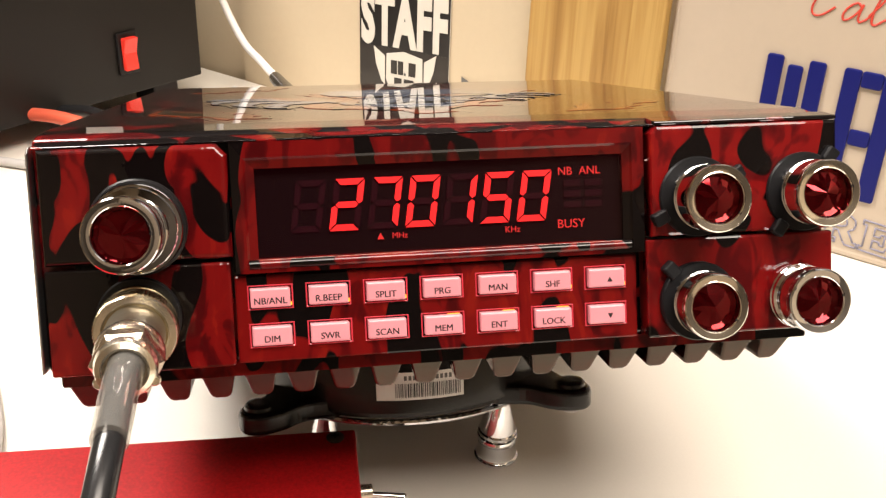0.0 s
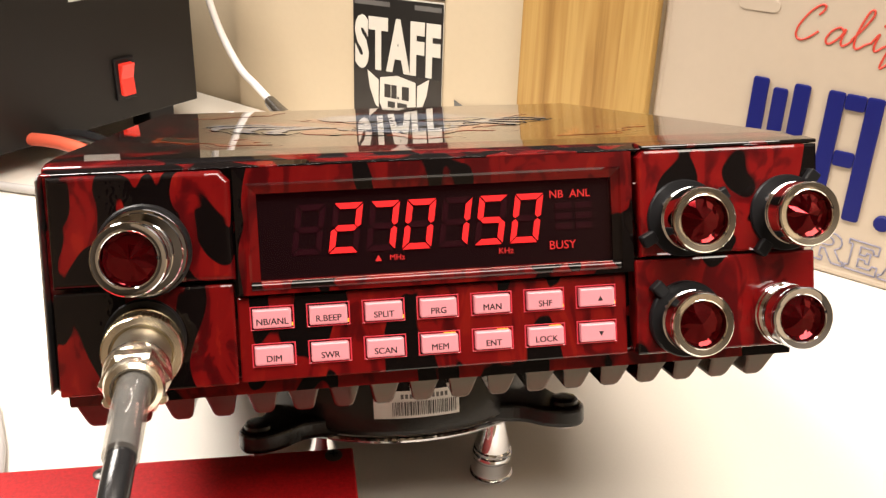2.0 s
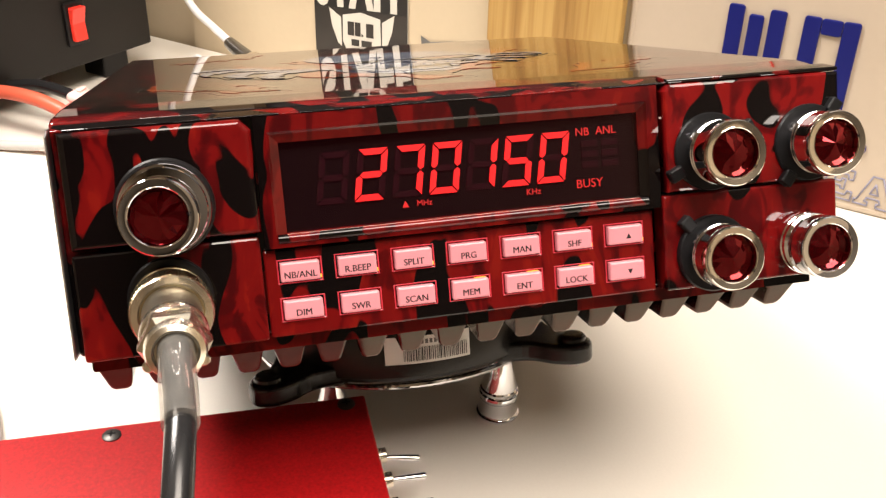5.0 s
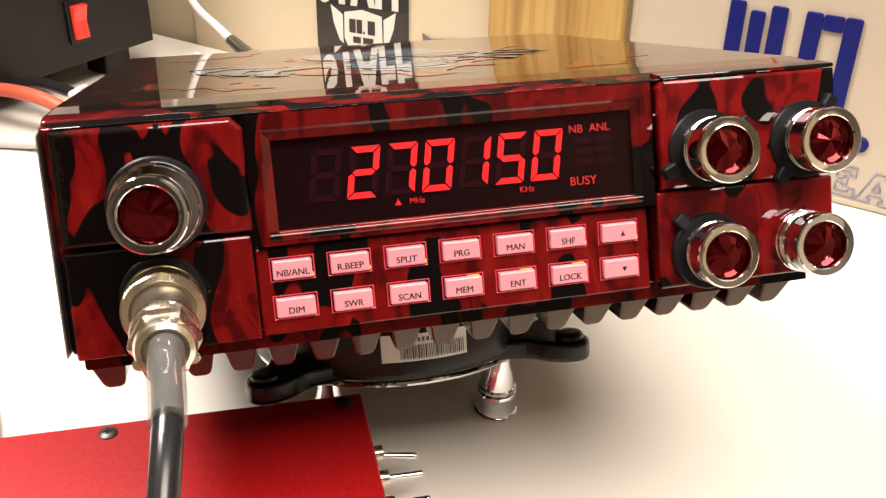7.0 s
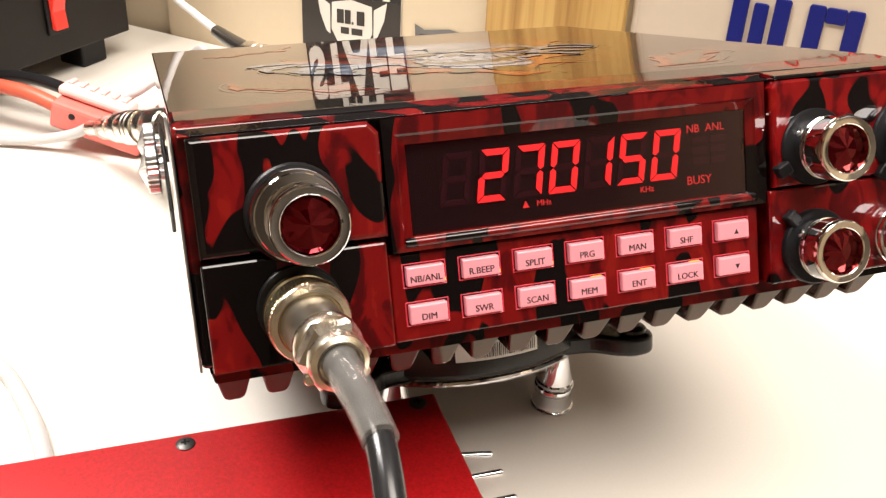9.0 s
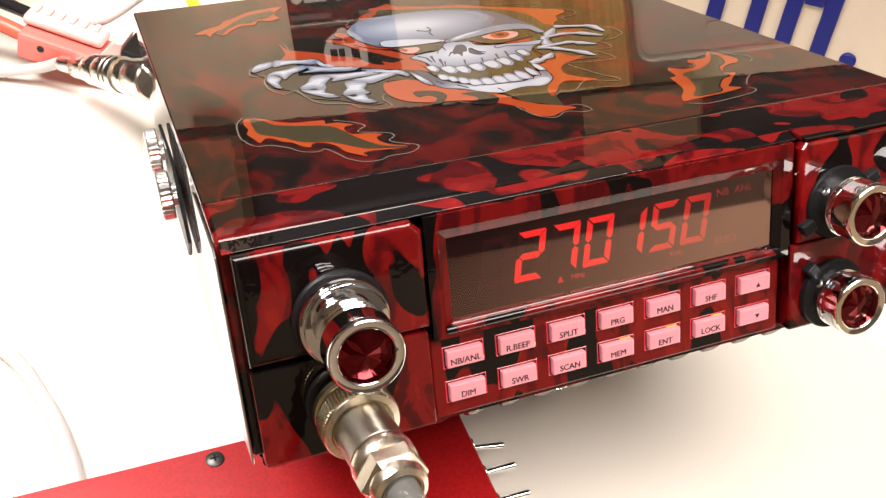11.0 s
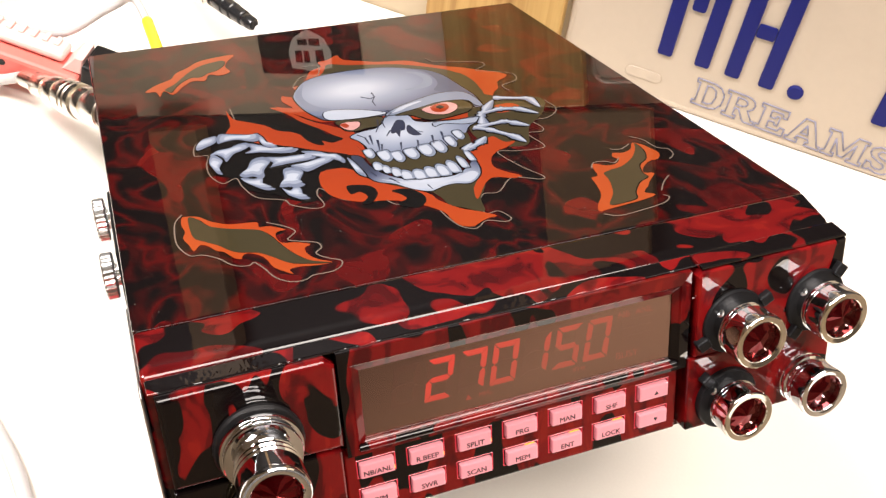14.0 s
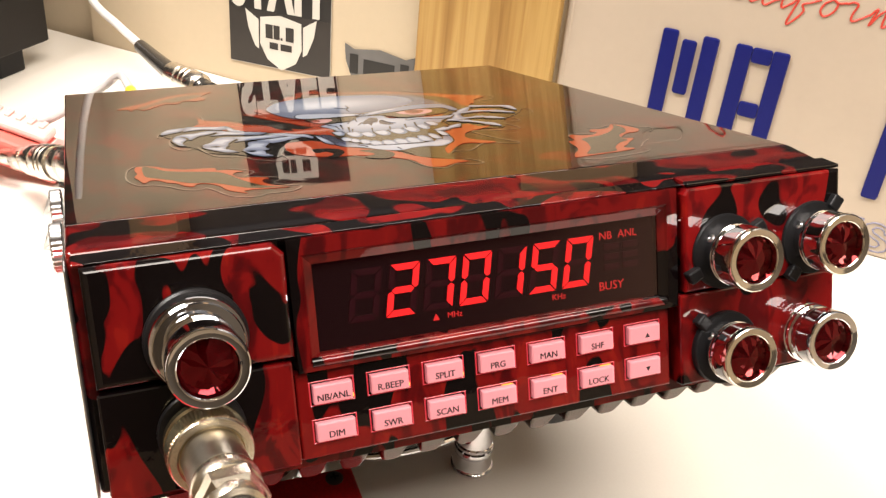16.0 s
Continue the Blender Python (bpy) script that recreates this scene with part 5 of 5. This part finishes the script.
for y, dy, dz in ((43.0, -0.16, 0.0), (31.0, 0.0, 0.03), (19.2, -0.02, 0.05)):
    tg = part("toggle_switch", lathe(bmesh.new(), [(4.6, 0), (4.6, 1.6), (3.4, 1.8), (3.4, 2.2)], (22.6, y, 15.0), (1, 0, 0), 6, False), M_STEEL, switch_box, "steel toggle switch")
    part("bush", lathe(bmesh.new(), [(2.6, 2.0), (2.6, 6.0), (2.0, 6.4)], (22.6, y, 15.0), (1, 0, 0), 18), M_NICKEL, tg, "", True)
    part("lever", lathe(bmesh.new(), [(0.9, 6.0), (1.15, 14.0), (1.25, 17.0), (0.9, 17.5)], (22.6, y, 15.0), (1, dy, dz - 0.06), 14), M_CHROME, tg, "", True)
part("side_lip", box(bmesh.new(), 22.7, 23.4, -60, 50, 6, 24, 0.2), M_REDBOX, switch_box)

# ---- wall: sticker, emblem, number plate ----
def sheet(bm, s0, s1, z0, z1, y=-0.6, t=0.4):
    return box(bm, s0, s1, y - t, y, z0, z1)


poster = thing("staff_sticker", "black sticker with white STAFF lettering on the wall", "sticker", WALL)
SK = Matrix(((1, 0, 0, 0), (0, 1, 0, 0), (0.055, 0, 1, 14.0), (0, 0, 0, 1)))
part("backing", moved(sheet(bmesh.new(), -286.6, -209.2, 16, 106, -0.6), m=SK), M_STICKER, poster, "white sticker edge")
part("black_print", moved(sheet(bmesh.new(), -286.5, -209.5, 16.5, 105, -1.0, 0.2), m=SK), M_BLACKINK, poster)
part("grey_print", moved(sheet(bmesh.new(), -286.3, -209.7, 17, 54, -1.2, 0.15), m=SK), M_DARKINK, poster)
part("word", moved(moved(lettering("STAFF", 34, depth=0.3, width=74, thin=-2.5, spacing=1.12), -248, -1.3, 71.5), m=SK), M_STICKER, poster)
for s0, s1, z in ((-285, -254, 101), (-233, -211, 101)):
    part("small_print_bar", moved(sheet(bmesh.new(), s0, s1, z - 1.6, z + 1.6, -1.2, 0.15), m=SK), M_GREYINK, poster)
part("shield", moved(slab(bmesh.new(), [(-262, 50), (-247, 53), (-231, 50), (-230.5, 32), (-235, 22), (-246, 15.5), (-257, 22), (-262.5, 32)], "y", -1.6, -1.4), m=SK), M_STICKER, poster)
for side in (-1, 1):
    part("wing", moved(slab(bmesh.new(), [(-246.5 + side * 17, 48), (-246.5 + side * 27, 54), (-246.5 + side * 25, 42), (-246.5 + side * 20, 30), (-246.5 + side * 17, 28)], "y", -1.6, -1.4), m=SK), M_STICKER, poster)
for s0, s1, z0, z1 in ((-258, -252.6, 36.5, 46), (-251.8, -247.2, 36.5, 46), (-246.4, -245, 36.5, 38.2), (-242.5, -236.5, 36.5, 46), (-255, -248.5, 29.5, 34), (-246.5, -238, 29.5, 34)):
    part("emblem_bar", moved(sheet(bmesh.new(), s0, s1, z0, z1, -1.65, 0.15), m=SK), M_DARKINK, poster)
upper = thing("shield_sticker", "black sticker with a pale shield emblem above the STAFF sticker", "sticker", WALL)
part("backing", moved(sheet(bmesh.new(), -287, -209, 107.5, 139, -0.6), m=SK), M_BLACKINK, upper)
part("shield", moved(slab(bmesh.new(), [(-263, 135), (-247.5, 137), (-232, 135), (-231, 124), (-235, 116), (-247.5, 109), (-260, 116), (-264, 124)], "y", -1.2, -1.0), m=SK), M_STICKER, upper)
for s0, s1, z0, z1 in ((-259, -253.6, 123, 131), (-252.4, -248, 123, 131), (-243, -237, 123, 131), (-256, -248.5, 116, 120), (-247, -239, 116, 120)):
    part("emblem_bar", moved(sheet(bmesh.new(), s0, s1, z0, z1, -1.2, 0.15), m=SK), M_BLACKINK, upper)
emblem = thing("emblem_sticker", "small grey winged emblem sticker on the wall", "sticker", WALL)
SE = Matrix(((1, 0, 0, 0), (0, 1, 0, 0), (0.03, 0, 1, 3), (0, 0, 0, 1)))
part("emblem_back", moved(slab(bmesh.new(), [(-199, 49), (-192, 46), (-174, 49), (-156, 46), (-149, 49), (-150, 38), (-155, 26), (-162, 24), (-174, 14), (-186, 24), (-193, 26), (-198, 38)], "y", -1.0, -0.6), m=SE), M_GREYINK, emblem)
part("emblem_bar", moved(sheet(bmesh.new(), -185, -163, 31, 41, -1.05, 0.2), m=SE), M_BLACKINK, emblem)
for s in (-192, -156):
    part("emblem_bar", moved(sheet(bmesh.new(), s - 3, s + 3, 30, 43, -1.05, 0.2), m=SE), M_BLACKINK, emblem)

plate = thing("licence_plate", "white embossed licence plate with blue characters leaning on the wall", "licence plate", WALL)


def rounded(x0, x1, z0, z1, r, n=6):
    out = []
    for cx, cz, a0 in ((x1 - r, z0 + r, -90), (x1 - r, z1 - r, 0), (x0 + r, z1 - r, 90), (x0 + r, z0 + r, 180)):
        out += [(cx + r * math.cos(radians(a0 + 90 * k / n)), cz + r * math.sin(radians(a0 + 90 * k / n))) for k in range(n + 1)]
    return out


part("sheet_metal", slab(bmesh.new(), rounded(-57, 239, 0.5, 152.5, 10), "y", -3.0, -2.0, 0.3), M_PLATE, plate)
bm = bmesh.new()
for inset, y in ((0.2, -3.0), (1.2, -3.45), (2.6, -3.45), (3.6, -3.0)):
    for x, z in rounded(-57 + inset, 239 - inset, 0.5 + inset, 152.5 - inset, 10 - inset):
        bm.verts.new((x, y, z))
bm.verts.ensure_lookup_table()
n = 28
for j in range(3):
    for k in range(n):
        bm.faces.new([bm.verts[i] for i in (j * n + k, j * n + (k + 1) % n, (j + 1) * n + (k + 1) % n, (j + 1) * n + k)])
bmesh.ops.recalc_face_normals(bm, faces=bm.faces)
part("raised_rim", bm, M_PLATE, plate)
BAR = 8.6
for s0, s1 in ((-2.0, 28.5), (37.5, 65.5)):
    for s in (s0, s1 - BAR):
        part("character_bar", slab(bmesh.new(), rounded(s, s + BAR, 33.5, 101, 1.5, 3), "y", -4.6, -3.0, 0.6, 2), M_BLUE, plate)
part("character_bar", slab(bmesh.new(), rounded(9.3, 17.2, 66, 97, 1.5, 3), "y", -4.6, -3.0, 0.6, 2), M_BLUE, plate)
for z in (92.4, 62.0):
    part("character_bar", slab(bmesh.new(), rounded(46.3, 56.7, z, z + 8.4, 1.5, 3), "y", -4.6, -3.0, 0.6, 2), M_BLUE, plate)
for s0, s1 in ((120, 147), (158, 186)):
    for s in (s0, s1 - BAR):
        part("character_bar", slab(bmesh.new(), rounded(s, s + BAR, 33.5, 101, 1.5, 3), "y", -4.6, -3.0, 0.6, 2), M_BLUE, plate)
part("full_stop", lathe(bmesh.new(), [(4.4, 0), (4.4, 1.0), (3.6, 1.7)], (77.5, -3.0, 36.5), sides=24), M_BLUE, plate, "", True)
# embossed outlines of slab-serif capitals: advance, then closed outlines in units of the capital's height
SERIF = (
    (0.97, [(0, 0), (0.55, 0), (0.75, 0.08), (0.88, 0.28), (0.9, 0.5), (0.88, 0.72), (0.75, 0.92), (0.55, 1), (0, 1), (0, 0.86), (0.1, 0.86), (0.1, 0.14), (0, 0.14)],
     [(0.33, 0.16), (0.5, 0.16), (0.62, 0.25), (0.66, 0.5), (0.62, 0.75), (0.5, 0.84), (0.33, 0.84)]),
    (1.06, [(0, 0), (0.42, 0), (0.42, 0.14), (0.33, 0.14), (0.33, 0.42), (0.45, 0.42), (0.62, 0.1), (0.7, 0), (1.0, 0), (1.0, 0.13), (0.9, 0.14), (0.72, 0.46), (0.85, 0.58), (0.88, 0.72), (0.84, 0.88), (0.7, 0.98), (0.55, 1), (0, 1), (0, 0.86), (0.1, 0.86), (0.1, 0.14), (0, 0.14)],
     [(0.33, 0.56), (0.52, 0.56), (0.63, 0.63), (0.65, 0.71), (0.62, 0.8), (0.52, 0.85), (0.33, 0.85)]),
    (0.93, [(0, 0), (0.85, 0), (0.85, 0.3), (0.72, 0.3), (0.68, 0.16), (0.33, 0.16), (0.33, 0.43), (0.5, 0.43), (0.52, 0.34), (0.62, 0.34), (0.62, 0.68), (0.52, 0.68), (0.5, 0.58), (0.33, 0.58), (0.33, 0.84), (0.66, 0.84), (0.7, 0.7), (0.82, 0.7), (0.82, 1), (0, 1), (0, 0.86), (0.1, 0.86), (0.1, 0.14), (0, 0.14)]),
    (1.12, [(0, 0), (0.38, 0), (0.38, 0.13), (0.29, 0.14), (0.34, 0.27), (0.66, 0.27), (0.71, 0.14), (0.62, 0.13), (0.62, 0), (1.05, 0), (1.05, 0.13), (0.97, 0.14), (0.65, 1), (0.38, 1), (0.08, 0.14), (0, 0.13)],
     [(0.39, 0.42), (0.61, 0.42), (0.5, 0.76)]),
    (1.27, [(0, 0), (0.38, 0), (0.38, 0.13), (0.28, 0.14), (0.28, 0.7), (0.5, 0.1), (0.66, 0.1), (0.88, 0.7), (0.88, 0.14), (0.78, 0.13), (0.78, 0), (1.2, 0), (1.2, 0.13), (1.11, 0.14), (1.11, 0.86), (1.2, 0.87), (1.2, 1), (0.86, 1), (0.6, 0.36), (0.34, 1), (0, 1), (0, 0.87), (0.09, 0.86), (0.09, 0.14), (0, 0.13)]),
    (0.80, [(0.02, 0.02), (0.14, 0.02), (0.18, 0.08), (0.4, 0), (0.6, 0.02), (0.76, 0.14), (0.78, 0.3), (0.7, 0.46), (0.5, 0.56), (0.3, 0.64), (0.25, 0.74), (0.32, 0.84), (0.45, 0.86), (0.56, 0.78), (0.6, 0.68), (0.73, 0.68), (0.73, 0.98), (0.62, 0.98), (0.58, 0.93), (0.42, 1), (0.22, 0.98), (0.06, 0.86), (0.04, 0.7), (0.12, 0.56), (0.3, 0.47), (0.5, 0.38), (0.55, 0.28), (0.48, 0.17), (0.35, 0.15), (0.22, 0.22), (0.16, 0.34), (0.02, 0.34)]))
pen = 25.2
for advance, *outlines in SERIF:
    bm = bmesh.new()
    for outline in outlines:
        line = [Vector((pen + 19.1 * u, -3.2, 8.6 - 0.05 * (pen - 25.2 + 19.1 * u) + 17.2 * v)) for u, v in outline]
        for p, q in zip(line, line[1:] + line[:1]):
            lathe(bm, [(0.5, -0.2), (0.5, (q - p).length + 0.2)], p, q - p, 8)
    part("slogan_letter", bm, M_OUTLINE, plate, "", True)
    pen += 19.1 * advance
# the state's name, California, in one thin joined-up line: pen strokes in units of a small letter's height
STROKES = {
    "C": ((1.32, 1.5), (1.55, 1.8), (1.55, 2.05), (1.25, 2.0), (0.75, 1.5), (0.32, 0.75), (0.25, 0.25), (0.48, 0.02), (0.9, 0.15), (1.45, 0.62)),
    "a": ((1.0, 0.75), (0.75, 1.0), (0.35, 0.75), (0.1, 0.3), (0.2, 0.02), (0.5, 0.15), (0.85, 0.55), (1.05, 0.95), (0.9, 0.3), (1.0, 0.03), (1.3, 0.2), (1.5, 0.42)),
    "l": ((0.0, 0.4), (0.5, 1.1), (0.9, 1.85), (0.85, 2.15), (0.6, 1.9), (0.25, 0.8), (0.2, 0.15), (0.4, 0.0), (0.8, 0.3), (1.1, 0.45)),
    "i": ((0.0, 0.4), (0.35, 0.95), (0.2, 0.3), (0.3, 0.02), (0.7, 0.35)),
    "f": ((0.0, 0.3), (0.6, 1.1), (1.0, 1.85), (0.95, 2.15), (0.7, 1.9), (0.35, 0.6), (0.0, -0.65), (0.15, -0.75), (0.7, 0.0), (0.6, 0.4), (1.0, 0.6), (1.5, 0.85)),
    "o": ((0.6, 1.0), (0.2, 0.7), (0.05, 0.25), (0.3, 0.0), (0.7, 0.3), (0.85, 0.75), (0.6, 1.0), (0.9, 0.85), (1.3, 0.95)),
    "r": ((0.0, 0.9), (0.3, 1.05), (0.55, 0.95), (0.4, 0.4), (0.45, 0.05), (0.85, 0.25), (1.3, 0.6)),
    "n": ((0.0, 0.5), (0.35, 0.95), (0.1, 0.0), (0.5, 0.7), (0.8, 0.95), (0.75, 0.4), (0.8, 0.03), (1.2, 0.4))}
for letter, x in zip("California", (12.8, 29.5, 42.5, 52.0, 58.5, 72.5, 84.5, 96.0, 107.0, 113.5)):
    bm = tube(bmesh.new(), [(x + 9.2 * u, -3.2, 123.4 + 9.2 * v) for u, v in STROKES[letter]], 0.55, 48, 8)
    if letter == "i":
        lathe(bm, [(0.7, 0), (0.7, 0.5)], (x + 5.0, -3.0, 136.5), sides=10)
    part("script_letter", bm, M_SCRIPT, plate, "", True)
for s, z in ((-6, 16.5), (-6, 138), (172, 16.5), (172, 138)):
    part("bolt_slot", slab(bmesh.new(), rounded(s - 11, s + 11, z - 3.4, z + 3.4, 3.3), "y", -3.6, -3.0, 0.25), M_PLATE, plate)

# ---- power supply ----
psu = thing("power_supply", "black enamelled bench power supply with lit red rocker switch", "power supply", WALL @ Matrix.Translation((0.0035, 0, 0)))
part("cabinet", box(bmesh.new(), -640, -404, -330, -53, 20, 175, 2.0), M_PSU, psu)
part("front_panel", box(bmesh.new(), -403.6, -400, -332, -52, 18, 177, 1.2), M_PSU, psu)
rocker = part("rocker_switch", box(bmesh.new(), -399.8, -397.6, -123, -106.5, 33, 62, 1.0), M_BLACKP, psu)
bm = slab(bmesh.new(), [(-398, 36.5), (-394.5, 36.5), (-395.5, 48), (-392.5, 58.5), (-398, 58.5)], "y", -120, -109.5, 0.5)
part("rocker", bm, M_ROCKER, rocker, "glowing red rocker")
part("name_plate", box(bmesh.new(), -399.9, -399.2, -149.5, -122, 104, 116, 0.2), M_GREYCABLE, psu)
for s in (-620, -430):
    for y in (-310, -90):
        part("foot", box(bmesh.new(), s, s + 22, y, y + 22, 0.3, 19.6, 1.5), M_BLACKP, psu)

# ---- leads behind and beside the radio ----
coax = thing("antenna_lead", "white coaxial lead with black boot and bright plug", "coaxial cable")
part("jacket", tube(bmesh.new(), [(-59, 538, 130), (-47, 529, 75), (-31, 511, 42), (-17, 481, 34), (-6, 445, 32.8)], 2.7, 18), M_WHITECABLE, coax, "", True)
part("boot", tube(bmesh.new(), [(-6.5, 446, 32.5), (-1, 412, 37), (5, 376, 42)], 4.4, 20, radii=(4.2, 5.4)), M_BLACKCABLE, coax, "black rubber boot", True)
AX = Vector((13, -36, 5)).normalized()
part("plug", lathe(bmesh.new(), [(5.6, 0), (6.4, 0.6), (6.6, 2), (6.6, 12), (5.4, 12.6), (5.4, 15), (7.0, 15.6), (7.2, 17), (7.2, 20), (6.7, 20.4), (6.7, 21.4), (7.2, 21.8), (7.2, 25), (6.7, 25.4), (6.7, 26.4), (7.2, 26.8), (7.2, 34), (6.6, 35), (5.2, 36)], (5.2, 377, 42), AX, 36), M_ADAPTER, coax, "", True)
part("boot", lathe(bmesh.new(), [(4.6, 0), (4.9, 0.6), (4.9, 12), (4.3, 12.6), (4.3, 14), (4.7, 14.6), (4.7, 20), (4.0, 20.6), (4.0, 22), (4.4, 22.6), (4.2, 30), (3.6, 30.6), (3.6, 32), (3.9, 32.6), (3.6, 38), (2.6, 40)], Vector((5.2, 377, 42)) + AX * 36.2, AX, 28), M_BLACKCABLE, coax, "black rubber boot", True)
part("pigtail", tube(bmesh.new(), [(32, 302, 52), (36, 290, 54), (40, 272, 58), (42, 250, 60)], 2.2, 14), M_WHITECABLE, coax, "", True)

stack = thing("coaxial_adapter", "chain of nickel coaxial adapters on a grey lead", "coaxial adapter")
A, B = Vector((-48, 247.5, 52.7)), Vector((-89, 331, 20))
prof = [(8.2, 0), (8.4, 0.5), (8.4, 7), (8.2, 7.5), (5.6, 7.6), (5.6, 10.5), (8.6, 10.6), (8.8, 11.5), (8.8, 14), (8.2, 14.5), (8.2, 15.5), (8.8, 16), (8.8, 18.5), (8.2, 19), (8.2, 20), (8.8, 20.5), (8.8, 27), (8.4, 28), (5.8, 28.1), (5.8, 31), (7.6, 31.1), (7.8, 32), (7.8, 40), (7.4, 41), (5.2, 41.1), (5.2, 46), (6.2, 46.2), (6.2, 58), (5.6, 59), (4.4, 59.2), (4.2, 76)]
prof = [(8.0, 0), (9.0, 0.6), (9.2, 1.4), (9.2, 14), (8.6, 15), (6.4, 15.2), (6.4, 16.8)] + [(r, d + 17) for r, d in prof]
part("adapter", lathe(bmesh.new(), prof, A, B - A, 36), M_ADAPTER, stack, "", True)
part("jacket", tube(bmesh.new(), [B, (-100, 342, 12), (-125, 356, 5), (-170, 375, 3.2), (-260, 420, 3.2)], 2.9, 14), M_GREYCABLE, stack, "", True)

power = thing("power_lead", "faded red power plugs with red and black wires", "power lead")
PW = Matrix.Translation((-78, 346, 14)) @ Matrix.Rotation(radians(-28), 4, "Z") @ Matrix.Rotation(radians(14), 4, "Y")
body = part("plug_housing", moved(box(bmesh.new(), -30, 23, -11, 11, -7, 9, 2.2), m=PW), M_PINKPLUG, power)
part("plug_hood", moved(box(bmesh.new(), -31, 12, -3, 11, 9.3, 15.5, 2.8, 3), m=PW), M_PALEPLUG, power, "pale ribbed plug hood")
for k in range(6):
    part("rib", moved(box(bmesh.new(), -28 + 6.4 * k, -25 + 6.4 * k, 3, 10, 15.2, 16.6, 0.6), m=PW), M_PALEPLUG, power)
for x in (-17, 3):
    part("rivet", moved(lathe(bmesh.new(), [(1.9, 0), (1.7, 0.5)], (x, -11, 4), (0, -1, 0), 14), m=PW), M_BLACKP, body)
bm = slab(bmesh.new(), [(12.5, 9.3), (23, 9.3), (23.5, 20), (19, 20)], "y", -6, 11, 0.6)
part("latch", moved(bm, m=PW), M_PALEPLUG, power)
part("plug_mouth", moved(box(bmesh.new(), 24, 47, -10, 12, -7, 19, 1.5), m=PW), M_BLACKP, power, "black plug mouth")
part("red_wire", tube(bmesh.new(), [(-101, 360, 20), (-126, 380, 26), (-165, 410, 22), (-260, 460, 8)], 4.2, 16), M_REDWIRE, power, "", True)
part("black_wire", tube(bmesh.new(), [(-95, 370, 26), (-128, 408, 24), (-180, 440, 12), (-270, 490, 5)], 3.6, 16), M_BLACKCABLE, power, "", True)
looped = thing("looped_wire", "white wire with a yellow sleeve looping behind the radio", "wire")
part("jacket", tube(bmesh.new(), [(-22.8, 296, 66.6), (-25, 316, 66), (-28, 330, 60.5), (-33, 338, 53), (-42, 344, 45), (-61, 352, 30), (-76, 376, 16), (-104, 415, 3)], 2.0, 14), M_GREYCABLE, looped, "", True)
part("sleeve", tube(bmesh.new(), [(-22.8, 298, 66.4), (-22.6, 285, 69), (-22, 268, 70.5), (-21, 246, 68)], 2.7, 16), M_YELLOW, looped, "bright yellow sleeve", True)
grey = thing("grey_lead", "grey round lead curving over the desk", "cable")
part("jacket", tube(bmesh.new(), [(-104, 50, 3.2), (-104, 78, 3.2), (-107, 100, 3.2), (-113, 121, 3.2), (-123, 145, 3.2), (-150, 178, 3.2), (-230, 230, 3.2)], 3.0, 16), M_GREYCABLE, grey, "", True)
lamp = thing("ceiling_light", "square white ceiling light panel", "ceiling light", Matrix.Translation((0.38, -0.72, 1.648)))
part("housing", box(bmesh.new(), -595, 595, -495, 495, 0, 50, 3), M_PAPER, lamp)
